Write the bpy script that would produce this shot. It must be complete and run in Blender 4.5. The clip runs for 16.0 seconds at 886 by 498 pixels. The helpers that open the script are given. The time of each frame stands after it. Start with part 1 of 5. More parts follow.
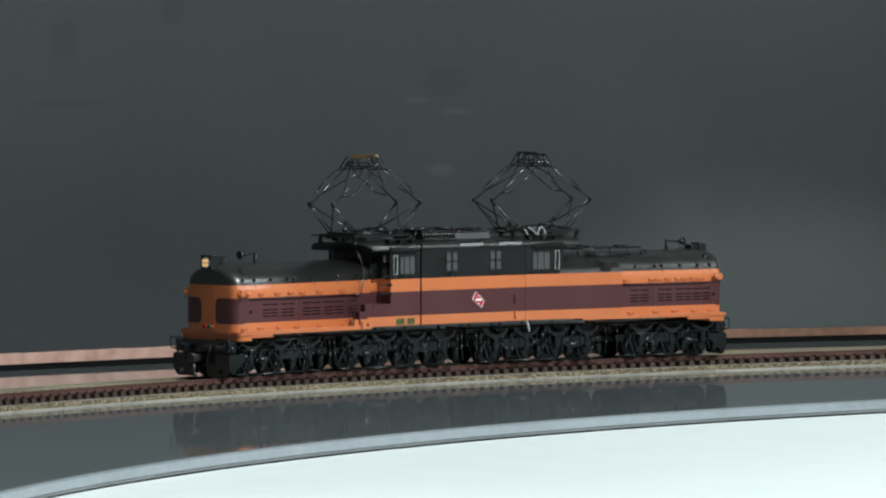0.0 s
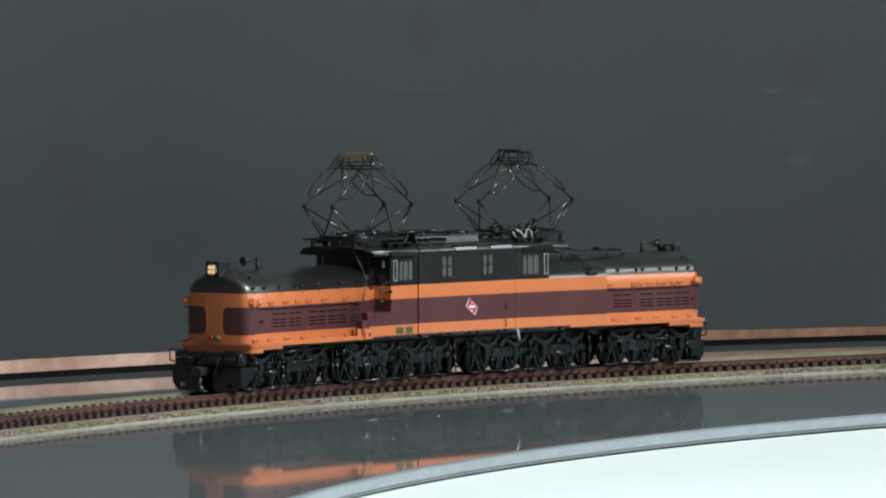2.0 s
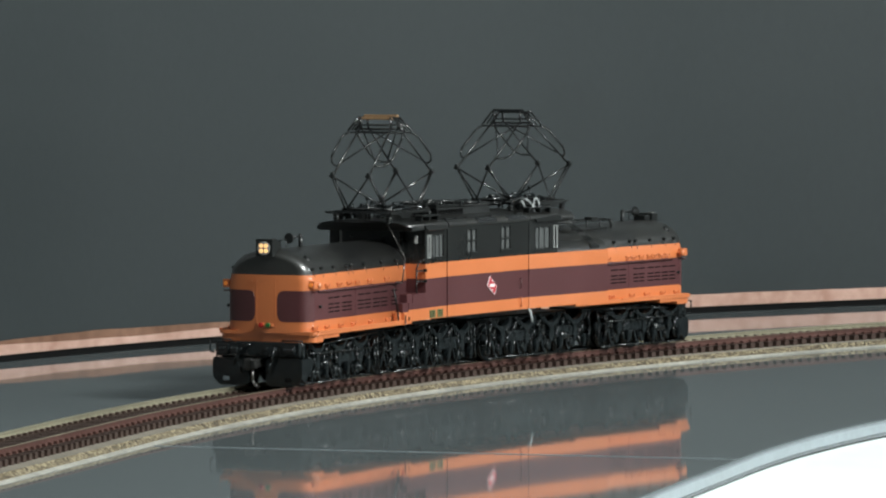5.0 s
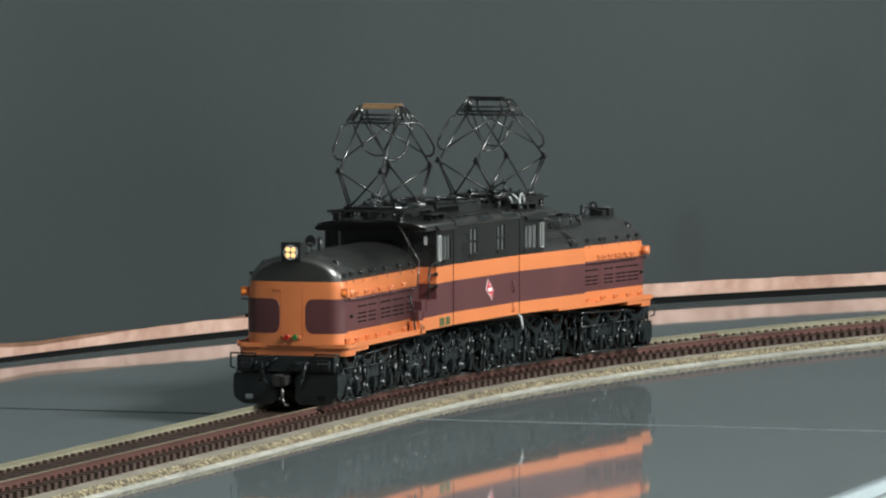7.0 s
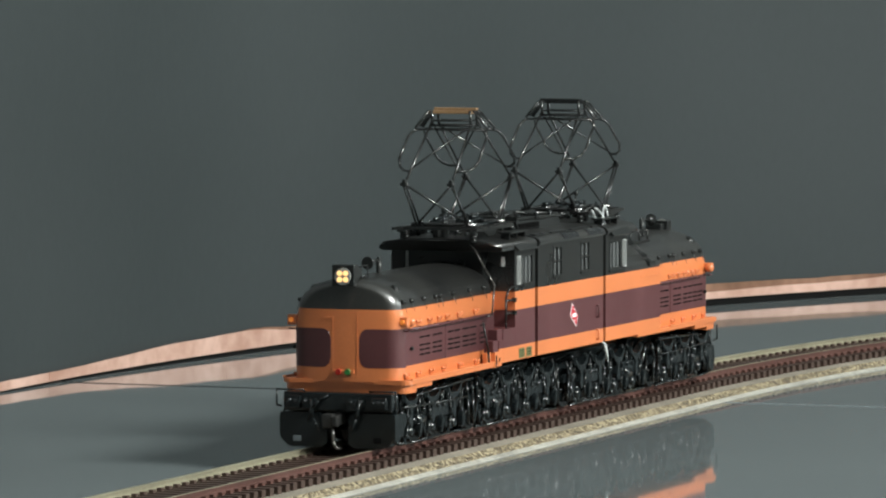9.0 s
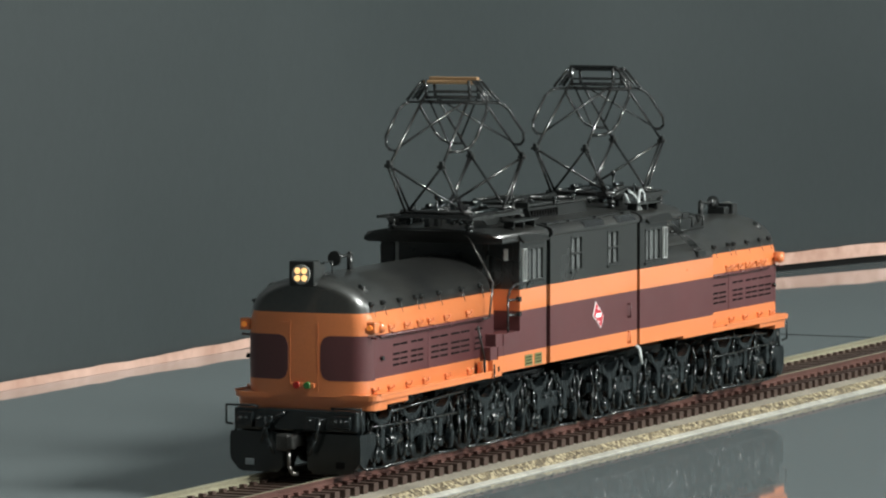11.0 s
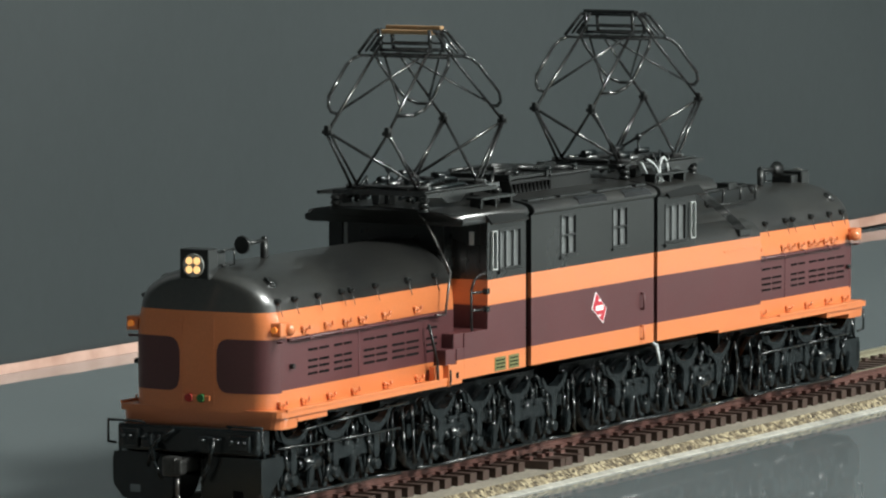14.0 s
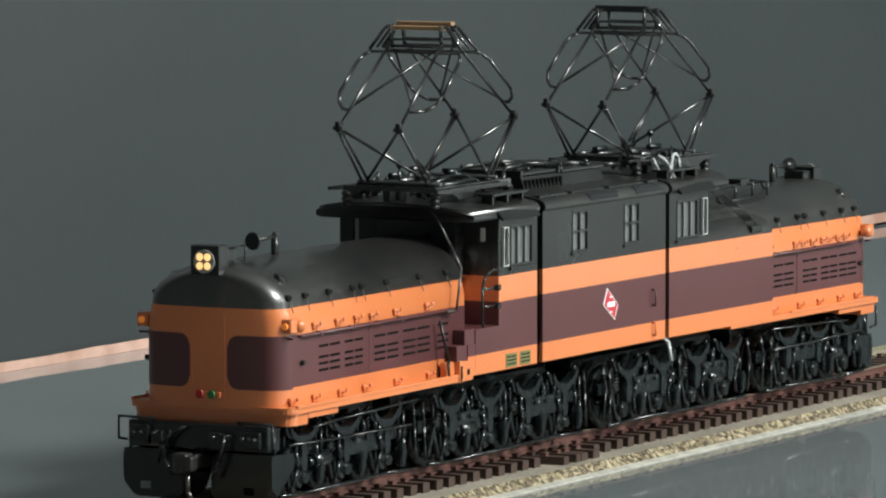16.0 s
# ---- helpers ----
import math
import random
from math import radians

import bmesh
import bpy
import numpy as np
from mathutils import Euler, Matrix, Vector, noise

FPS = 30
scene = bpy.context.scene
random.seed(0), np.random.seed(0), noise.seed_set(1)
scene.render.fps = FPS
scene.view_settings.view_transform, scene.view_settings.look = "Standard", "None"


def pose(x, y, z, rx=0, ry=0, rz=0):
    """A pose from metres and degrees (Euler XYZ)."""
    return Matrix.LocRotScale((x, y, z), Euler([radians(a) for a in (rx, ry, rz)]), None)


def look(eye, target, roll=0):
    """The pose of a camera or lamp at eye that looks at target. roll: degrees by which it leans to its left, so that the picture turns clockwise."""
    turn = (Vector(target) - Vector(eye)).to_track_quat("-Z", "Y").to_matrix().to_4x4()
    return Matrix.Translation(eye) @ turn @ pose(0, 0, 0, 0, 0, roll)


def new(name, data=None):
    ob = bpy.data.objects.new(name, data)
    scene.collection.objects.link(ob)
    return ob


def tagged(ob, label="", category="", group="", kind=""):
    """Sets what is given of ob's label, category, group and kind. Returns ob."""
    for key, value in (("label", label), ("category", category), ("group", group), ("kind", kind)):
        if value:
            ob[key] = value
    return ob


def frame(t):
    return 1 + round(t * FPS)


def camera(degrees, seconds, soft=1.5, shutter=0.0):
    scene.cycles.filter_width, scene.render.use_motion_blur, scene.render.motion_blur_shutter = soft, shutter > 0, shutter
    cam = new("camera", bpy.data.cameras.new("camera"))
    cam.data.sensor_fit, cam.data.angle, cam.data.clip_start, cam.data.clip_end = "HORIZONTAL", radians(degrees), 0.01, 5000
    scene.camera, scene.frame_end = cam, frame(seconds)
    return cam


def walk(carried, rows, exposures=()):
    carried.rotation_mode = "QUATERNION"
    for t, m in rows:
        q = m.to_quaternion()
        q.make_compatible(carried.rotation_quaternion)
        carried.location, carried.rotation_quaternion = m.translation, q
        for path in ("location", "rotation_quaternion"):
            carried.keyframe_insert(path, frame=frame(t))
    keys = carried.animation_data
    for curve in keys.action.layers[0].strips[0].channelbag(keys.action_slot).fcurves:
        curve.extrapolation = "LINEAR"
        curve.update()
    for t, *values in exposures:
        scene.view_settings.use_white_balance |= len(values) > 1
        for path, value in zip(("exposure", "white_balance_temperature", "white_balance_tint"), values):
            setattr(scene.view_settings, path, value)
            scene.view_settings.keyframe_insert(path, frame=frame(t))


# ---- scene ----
cam = camera(8.605, 16.0, soft=2.2)
EYE = (1.6251, 0.5480, 0.1409)
# seconds, pan, tilt in degrees
AIM = [
    (0, -173.203, -2.197), (0.5, -172.280, -2.224), (1, -171.474, -2.248), (1.5, -170.554, -2.262),
    (2, -169.729, -2.293), (2.5, -168.848, -2.343), (3, -167.921, -2.487), (3.5, -167.059, -2.572),
    (4, -166.310, -2.637), (6.5, -162.945, -3.080), (7, -162.372, -3.092), (7.5, -161.610, -3.098),
    (8, -160.797, -3.112), (8.5, -160.053, -3.148), (9, -159.303, -3.256), (11.5, -155.050, -4.014),
    (12, -154.060, -4.204), (12.5, -153.083, -4.410), (13, -152.464, -4.532), (13.5, -151.695, -4.685),
    (14, -151.406, -4.757), (14.5, -151.208, -4.809), (15, -151.179, -4.807), (15.5, -151.228, -4.807),
    (16, -151.253, -4.800),
]


def aim(pan, tilt):
    a, b = radians(pan), radians(tilt)
    way = Vector((math.cos(a) * math.cos(b), math.sin(a) * math.cos(b), math.sin(b)))
    return look(EYE, Vector(EYE) + way)


# the clip's camera stops down while the bright board is in view
# and its white balance drifts from cool to neutral
EXPOSURES = [(0.0, -0.62, 6250, 9), (2.0, -0.50, 6280, 9), (4.0, -0.37, 6340, 9), (6.5, -0.13, 6460, 8),
             (9.0, 0.02, 6550, 8), (11.5, 0.04, 6580, 8), (16.0, -0.03, 6580, 8)]
walk(cam, [(t, aim(p, b)) for t, p, b in AIM], EXPOSURES)

# seconds, way along the track in metres: the curve ends and the straight begins at 0
WAY = [
    (0, -0.7559), (0.5, -0.7063), (1, -0.6571), (1.5, -0.6084), (2, -0.5599),
    (2.5, -0.5113), (3, -0.4624), (3.5, -0.4134), (4, -0.3649), (6.5, -0.1271),
    (7, -0.0793), (7.5, -0.0311), (8, 0.0180), (8.5, 0.0689), (9, 0.1224),
    (11.5, 0.4028), (12, 0.4562), (12.5, 0.5080), (13, 0.5442), (13.5, 0.5726),
    (14, 0.5891), (14.5, 0.5910), (15, 0.5909), (15.5, 0.5909), (16, 0.5909),
]
RADIUS = 0.9949
RAIL = 0.0060

# ---- light ----
world = bpy.data.worlds.new("room_light")
scene.world = world
world.use_nodes = True
wn = world.node_tree.nodes
wn["Background"].inputs["Color"].default_value = (0.80, 0.95, 1.0, 1)
wn["Background"].inputs["Strength"].default_value = 0.3


def area_lamp(name, at, to, sx, sy, watts, colour):
    d = bpy.data.lights.new(name, "AREA")
    d.shape, d.size, d.size_y, d.energy, d.color = "RECTANGLE", sx, sy, watts, colour
    ob = new(name, d)
    ob.matrix_world = look(at, to)
    return ob


area_lamp("window_light", (0.50, 1.62, 1.30), (0.15, 0.1, 0.0), 0.55, 0.42, 80, (0.97, 1.0, 0.97))
area_lamp("far_window_light", (-1.62, 3.14, 1.22), (-1.62, 0.2, 0.5), 1.9, 0.75, 56, (0.93, 1.0, 1.0))
# Unseen soft fill, added to lift the ambient light from above.
area_lamp("overhead_fill_light", (0.4, 0.9, 1.66), (0.4, 0.9, 0.0), 2.2, 2.2, 4, (0.90, 1.0, 0.98))


# ---- materials ----
def material(name, colour, rough=0.5, metal=0.0, vary=0.12, grain=400.0, blotch=30.0, bump=0.0, coat=0.0, tint=None, spec=0.5):
    m = bpy.data.materials.new(name)
    m.use_nodes = True
    n, l = m.node_tree.nodes, m.node_tree.links
    b = n["Principled BSDF"]
    b.inputs["Roughness"].default_value, b.inputs["Metallic"].default_value = rough, metal
    b.inputs["Coat Weight"].default_value = coat
    b.inputs["Specular IOR Level"].default_value = spec
    co = n.new("ShaderNodeTexCoord")
    fine, broad = n.new("ShaderNodeTexNoise"), n.new("ShaderNodeTexNoise")
    fine.inputs["Scale"].default_value, broad.inputs["Scale"].default_value = grain, blotch
    fine.inputs["Detail"].default_value, broad.inputs["Detail"].default_value = 4, 3
    add = n.new("ShaderNodeMath")
    add.operation = "ADD"
    for t, k in ((fine, 0), (broad, 1)):
        l.new(co.outputs["Object"], t.inputs["Vector"])
        l.new(t.outputs["Fac"], add.inputs[k])
    half = n.new("ShaderNodeMath")
    half.operation = "MULTIPLY"
    half.inputs[1].default_value = 0.5
    l.new(add.outputs[0], half.inputs[0])
    ramp = n.new("ShaderNodeValToRGB")
    e = ramp.color_ramp.elements
    e[0].position, e[1].position = 0.35, 0.65
    other = tint or colour
    e[0].color = (*[c * (1 - vary) for c in colour], 1)
    e[1].color = (*[min(1, c * (1 + vary)) for c in other], 1)
    l.new(half.outputs[0], ramp.inputs["Fac"])
    l.new(ramp.outputs["Color"], b.inputs["Base Color"])
    rr = n.new("ShaderNodeMapRange")
    rr.inputs["From Min"].default_value, rr.inputs["From Max"].default_value = 0.3, 0.7
    rr.inputs["To Min"].default_value, rr.inputs["To Max"].default_value = rough * 0.85, min(1, rough * 1.15)
    l.new(broad.outputs["Fac"], rr.inputs["Value"])
    l.new(rr.outputs["Result"], b.inputs["Roughness"])
    if bump:
        bp = n.new("ShaderNodeBump")
        bp.inputs["Strength"].default_value, bp.inputs["Distance"].default_value = 1.0, bump
        l.new(fine.outputs["Fac"], bp.inputs["Height"])
        l.new(bp.outputs["Normal"], b.inputs["Normal"])
    return m


def cork_material():
    """Pressed cork: pale and dark granules with relief."""
    m = material("cork_granules", (0.15, 0.12, 0.075), 0.85, vary=0.2, grain=300, blotch=40)
    n, l = m.node_tree.nodes, m.node_tree.links
    b = n["Principled BSDF"]
    co, cell = n.new("ShaderNodeTexCoord"), n.new("ShaderNodeTexVoronoi")
    cell.inputs["Scale"].default_value = 1350
    l.new(co.outputs["Object"], cell.inputs["Vector"])
    sep = n.new("ShaderNodeSeparateColor")
    l.new(cell.outputs["Color"], sep.inputs["Color"])
    ramp = n.new("ShaderNodeValToRGB")
    e = ramp.color_ramp.elements
    e[0].position, e[0].color = 0.0, (0.030, 0.021, 0.012, 1)
    e[1].position, e[1].color = 1.0, (0.42, 0.355, 0.225, 1)
    mid = e.new(0.45)
    mid.color = (0.135, 0.104, 0.062, 1)
    l.new(sep.outputs[0], ramp.inputs["Fac"])
    l.new(ramp.outputs["Color"], b.inputs["Base Color"])
    bp = n.new("ShaderNodeBump")
    bp.inputs["Strength"].default_value, bp.inputs["Distance"].default_value = 1.0, 0.0006
    l.new(cell.outputs["Distance"], bp.inputs["Height"])
    bp.invert = True
    l.new(bp.outputs["Normal"], b.inputs["Normal"])
    return m


def add_scuffs_and_light(m, patches):
    """Lays soft-edged scuffs and a painted patch of light over a wall paint: place, half width, half height, share of
    another colour.
    """
    n, l = m.node_tree.nodes, m.node_tree.links
    b = n["Principled BSDF"]
    last = b.inputs["Base Color"].links[0].from_socket
    co, nz = n.new("ShaderNodeTexCoord"), n.new("ShaderNodeTexNoise")
    nz.inputs["Scale"].default_value, nz.inputs["Detail"].default_value = 28, 4
    l.new(co.outputs["Object"], nz.inputs["Vector"])
    for at, rx, rz, share, colour in patches:
        sub = n.new("ShaderNodeVectorMath")
        sub.operation = "SUBTRACT"
        l.new(co.outputs["Object"], sub.inputs[0])
        sub.inputs[1].default_value = at
        mul = n.new("ShaderNodeVectorMath")
        mul.operation = "MULTIPLY"
        mul.inputs[1].default_value = (1 / rx, 1 / rx, 1 / rz)
        l.new(sub.outputs[0], mul.inputs[0])
        ln = n.new("ShaderNodeVectorMath")
        ln.operation = "LENGTH"
        l.new(mul.outputs[0], ln.inputs[0])
        wob = n.new("ShaderNodeMath")
        wob.operation = "MULTIPLY_ADD"
        wob.inputs[1].default_value = 0.9 if rx < 0.05 else 0.3
        l.new(nz.outputs["Fac"], wob.inputs[0])
        l.new(ln.outputs["Value"], wob.inputs[2])
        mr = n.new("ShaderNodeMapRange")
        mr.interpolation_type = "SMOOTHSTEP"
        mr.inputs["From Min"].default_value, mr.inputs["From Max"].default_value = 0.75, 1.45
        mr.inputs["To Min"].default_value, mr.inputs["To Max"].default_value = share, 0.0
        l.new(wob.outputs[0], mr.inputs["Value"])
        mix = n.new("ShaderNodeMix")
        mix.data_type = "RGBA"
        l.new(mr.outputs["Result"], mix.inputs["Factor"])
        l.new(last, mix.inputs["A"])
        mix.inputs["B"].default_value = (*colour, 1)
        last = mix.outputs["Result"]
    l.new(last, b.inputs["Base Color"])


def glow(name, colour, strength):
    m = bpy.data.materials.new(name)
    m.use_nodes = True
    b = m.node_tree.nodes["Principled BSDF"]
    b.inputs["Base Color"].default_value = (*colour, 1)
    b.inputs["Emission Color"].default_value = (*colour, 1)
    b.inputs["Emission Strength"].default_value = strength
    return m


ORANGE = material("orange_paint", (0.60, 0.176, 0.057), 0.36, vary=0.07, grain=2500, blotch=60, coat=0.25, spec=0.7)
MAROON = material("maroon_paint", (0.082, 0.027, 0.029), 0.40, vary=0.10, grain=2500, blotch=60)
BLACK = material("satin_black_paint", (0.0115, 0.0125, 0.0122), 0.30, vary=0.25, grain=1500, blotch=80, spec=0.42)
HOOD = material("dusty_black_roof_paint", (0.009, 0.010, 0.011), 0.34, vary=0.25, grain=1200, blotch=45, tint=(0.018, 0.0172, 0.0145), coat=0.35, spec=1.0)
FRAME = material("gloss_black_casting", (0.0075, 0.0100, 0.0108), 0.23, vary=0.3, grain=650, blotch=120, spec=0.52)
WIRE = material("blackened_wire", (0.010, 0.010, 0.010), 0.20, vary=0.4, grain=1500, blotch=100, spec=0.9, coat=0.2)
BAREWIRE = material("bare_wire", (0.12, 0.11, 0.105), 0.35, metal=0.7, vary=0.2, grain=900)
ROOFEDGE = material("polished_black_roof_edge", (0.012, 0.013, 0.014), 0.28, vary=0.2, grain=900, coat=0.2, spec=0.8)
TAN = material("tan_contact_strip", (0.36, 0.215, 0.11), 0.45, metal=0.3, vary=0.15, grain=900)
WHITE = material("white_trim_paint", (0.46, 0.47, 0.46), 0.5, vary=0.05, grain=900)
# Face toned down from white so the bulbs stand out as lit.
LAMPFACE = material("toned_white_lamp_face", (0.32, 0.32, 0.30), 0.5, vary=0.08, grain=900)
GREYPAINT = material("grey_sash_paint", (0.085, 0.09, 0.09), 0.45, vary=0.1)
EMBLEM = material("white_enamel", (0.84, 0.84, 0.83), 0.35, vary=0.03)
RED = material("red_enamel", (0.45, 0.02, 0.035), 0.4, vary=0.05, grain=900)
GREEN = material("green_lens", (0.03, 0.16, 0.04), 0.2, vary=0.05)
REDLENS = material("red_lens", (0.35, 0.015, 0.01), 0.2, vary=0.05)
AMBER = glow("amber_bulb", (1.0, 0.30, 0.05), 0.22)
LAMP = glow("headlight_bulb", (1.0, 0.60, 0.24), 1.2)
PLATE = material("brass_builder_plate", (0.16, 0.17, 0.07), 0.4, metal=0.3, vary=0.2, grain=1500)
GLASS = material("dark_window_glass", (0.095, 0.10, 0.10), 0.06, vary=0.1)
INSIDE = material("dark_interior", (0.005, 0.005, 0.005), 0.9, vary=0.2, spec=0.1)
DARKMETAL = material("dull_dark_metal", (0.06, 0.06, 0.058), 0.35, metal=0.7, vary=0.3, grain=900)
STEEL = material("worn_wheel_steel", (0.20, 0.19, 0.18), 0.35, metal=0.8, vary=0.2, grain=900)
RAILM = material("rust_painted_rail", (0.090, 0.042, 0.034), 0.45, vary=0.25, grain=700, blotch=60)
RAILTOP = material("bare_rail_metal", (0.30, 0.28, 0.20), 0.42, metal=0.35, vary=0.2, grain=700)
TIE = material("brown_plastic_tie", (0.055, 0.033, 0.026), 0.5, vary=0.25, grain=900, blotch=150)
CORK = cork_material()
CORKTOP = material("smooth_cork_top", (0.225, 0.20, 0.16), 0.8, vary=0.35, grain=900, blotch=60, bump=0.0002)
TABLE = material("glossy_dark_sheet", (0.160, 0.185, 0.190), 0.035, vary=0.10, grain=300, blotch=6)
WALL = material("dark_grey_wall_paint", (0.0243, 0.0305, 0.0319), 0.5, vary=0.06, grain=250, blotch=5, bump=0.00006)
COPPER = material("copper_foil", (0.50, 0.285, 0.215), 0.42, metal=0.3, vary=0.08, grain=160, blotch=26, tint=(0.66, 0.44, 0.365))
TARNISH = material("tarnished_copper_foil", (0.17, 0.085, 0.052), 0.5, metal=0.2, vary=0.15, grain=160, blotch=26, tint=(0.24, 0.13, 0.085))
GLUE = material("dried_glue", (0.35, 0.34, 0.30), 0.5, vary=0.4, grain=500, blotch=40)
EDGEPALE = material("pale_sheet_edge", (0.40, 0.42, 0.42), 0.4, vary=0.1)
EDGE = material("cut_sheet_edge", (0.245, 0.280, 0.300), 0.4, vary=0.12, grain=300, blotch=18)
STRIP = material("grey_gap_strip", (0.13, 0.145, 0.15), 0.7, vary=0.2)
ROOM = material("grey_room_paint", (0.24, 0.25, 0.25), 0.7, vary=0.03, grain=40, blotch=2)
WHITEFLOOR = material("white_painted_board", (0.86, 0.93, 0.93), 0.6, vary=0.02, grain=60, blotch=4)


# ---- mesh helpers (millimetres in, metres out) ----
def V(x, y, z):
    return Vector((x * 0.001, y * 0.001, z * 0.001))


def part(name, bm, mat, parent=None, label=""):
    me = bpy.data.meshes.new(name)
    bm.normal_update()
    bm.to_mesh(me)
    bm.free()
    for m in (mat if isinstance(mat, (list, tuple)) else [mat]):
        me.materials.append(m)
    ob = new(name, me)
    if parent:
        ob.parent = parent
    if label:
        tagged(ob, label)
    return ob


def box(bm, x0, x1, y0, y1, z0, z1, bevel=0.0, mi=0):
    r = bmesh.ops.create_cube(bm, size=1.0)
    vs = r["verts"]
    for v in vs:
        v.co = V((x0 + x1) / 2 + v.co.x * (x1 - x0), (y0 + y1) / 2 + v.co.y * (y1 - y0), (z0 + z1) / 2 + v.co.z * (z1 - z0))
    fs = list({f for v in vs for f in v.link_faces})
    for f in fs:
        f.material_index = mi
    if bevel:
        es = list({e for v in vs for e in v.link_edges})
        bmesh.ops.bevel(bm, geom=es, offset=bevel * 0.001, segments=2, affect="EDGES", profile=0.5)


def cyl(bm, a, b, r, n=8, r2=None, mi=0):
    a, b = V(*a), V(*b)
    d = b - a
    m = Matrix.Translation((a + b) / 2) @ d.to_track_quat("Z", "Y").to_matrix().to_4x4()
    k = bmesh.ops.create_cone(bm, cap_ends=True, segments=n, radius1=r * 0.001, radius2=(r if r2 is None else r2) * 0.001, depth=d.length, matrix=m)
    for f in {f for v in k["verts"] for f in v.link_faces}:
        f.material_index = mi
        f.smooth = n > 4 and len(f.verts) == 4


def ball(bm, at, r, n=8):
    k = bmesh.ops.create_uvsphere(bm, u_segments=n, v_segments=max(4, n // 2), radius=r * 0.001, matrix=Matrix.Translation(V(*at)))
    for f in {f for v in k["verts"] for f in v.link_faces}:
        f.smooth = True


def wire(bm, pts, r, n=6, mi=0):
    """A bent wire through pts."""
    for a, b in zip(pts, pts[1:]):
        cyl(bm, a, b, r, n, mi=mi)
    for p in pts[1:-1]:
        ball(bm, p, r * 1.02, 6)


def prism(bm, outline, y0, y1, axis="y", mi=0):
    """A flat shape, outline in (x, z), thick from y0 to y1 (or in (y, z), from x0 to x1)."""
    def at(p, d):
        return V(p[0], d, p[1]) if axis == "y" else V(d, p[0], p[1])
    lo, hi = [bm.verts.new(at(p, y0)) for p in outline], [bm.verts.new(at(p, y1)) for p in outline]
    fs = [bm.faces.new(lo), bm.faces.new(hi[::-1])]
    n = len(outline)
    for i in range(n):
        fs.append(bm.faces.new((lo[i], hi[i], hi[(i + 1) % n], lo[(i + 1) % n])))
    for f in fs:
        f.material_index = mi
    bmesh.ops.recalc_face_normals(bm, faces=fs)


def track_at(s):
    """A place on the track's centre line, and its heading."""
    if s < 0:
        a = s / RADIUS
        return Vector((RADIUS * math.sin(a), RADIUS * (1 - math.cos(a)), 0)), a
    return Vector((s, 0, 0)), 0.0


def beside(s, off):
    """A place off metres to the left of the track at s."""
    p, a = track_at(s)
    return p + Vector((-math.sin(a), math.cos(a), 0)) * off


def ribbon(bm, profile, stations, mi=0, closed=True):
    """A profile of (offset, height) in metres, swept along the track."""
    rings = [[bm.verts.new(beside(s, o) + Vector((0, 0, z))) for o, z in profile] for s in stations]
    n = len(profile)
    for a, b in zip(rings, rings[1:]):
        for i in range(n if closed else n - 1):
            f = bm.faces.new((a[i], a[(i + 1) % n], b[(i + 1) % n], b[i]))
            f.material_index = mi
    if closed:
        bm.faces.new(rings[0][::-1])
        bm.faces.new(rings[-1])
    bmesh.ops.recalc_face_normals(bm, faces=bm.faces[:])


def steps(a, b, d):
    n = max(1, round((b - a) / d))
    return [a + (b - a) * i / n for i in range(n + 1)]


# ---- the shelf and its backdrop ----
def along(s, rows):
    """Straight-line interpolation in rows of (s, value)."""
    if s <= rows[0][0]:
        return rows[0][1]
    for (a, u), (b, v) in zip(rows, rows[1:]):
        if s <= b:
            return u + (v - u) * (s - a) / (b - a)
    return rows[-1][1]


def wall_at(s):
    return along(s, [(-1.9, -0.150), (-1.05, -0.150), (-0.70, -0.160), (-0.35, -0.176), (0.0, -0.186), (1.2, -0.186)])


def foil_at(s):
    """Height of the copper foil's lower edge, and its width."""
    gap = along(s, [(-0.30, 0.0026), (-0.12, 0.0018), (0.06, 0.0006), (0.13, 0.00004)])
    wide = along(s, [(-0.9, 0.0036), (-0.7, 0.0046), (-0.40, 0.0052), (-0.30, 0.0056), (-0.215, 0.0041), (-0.155, 0.0040), (-0.126, 0.0050), (-0.10, 0.0064), (-0.046, 0.0046), (0.005, 0.0027), (0.05, 0.0028), (0.2, 0.0023), (1.2, 0.0024)])
    return gap, wide


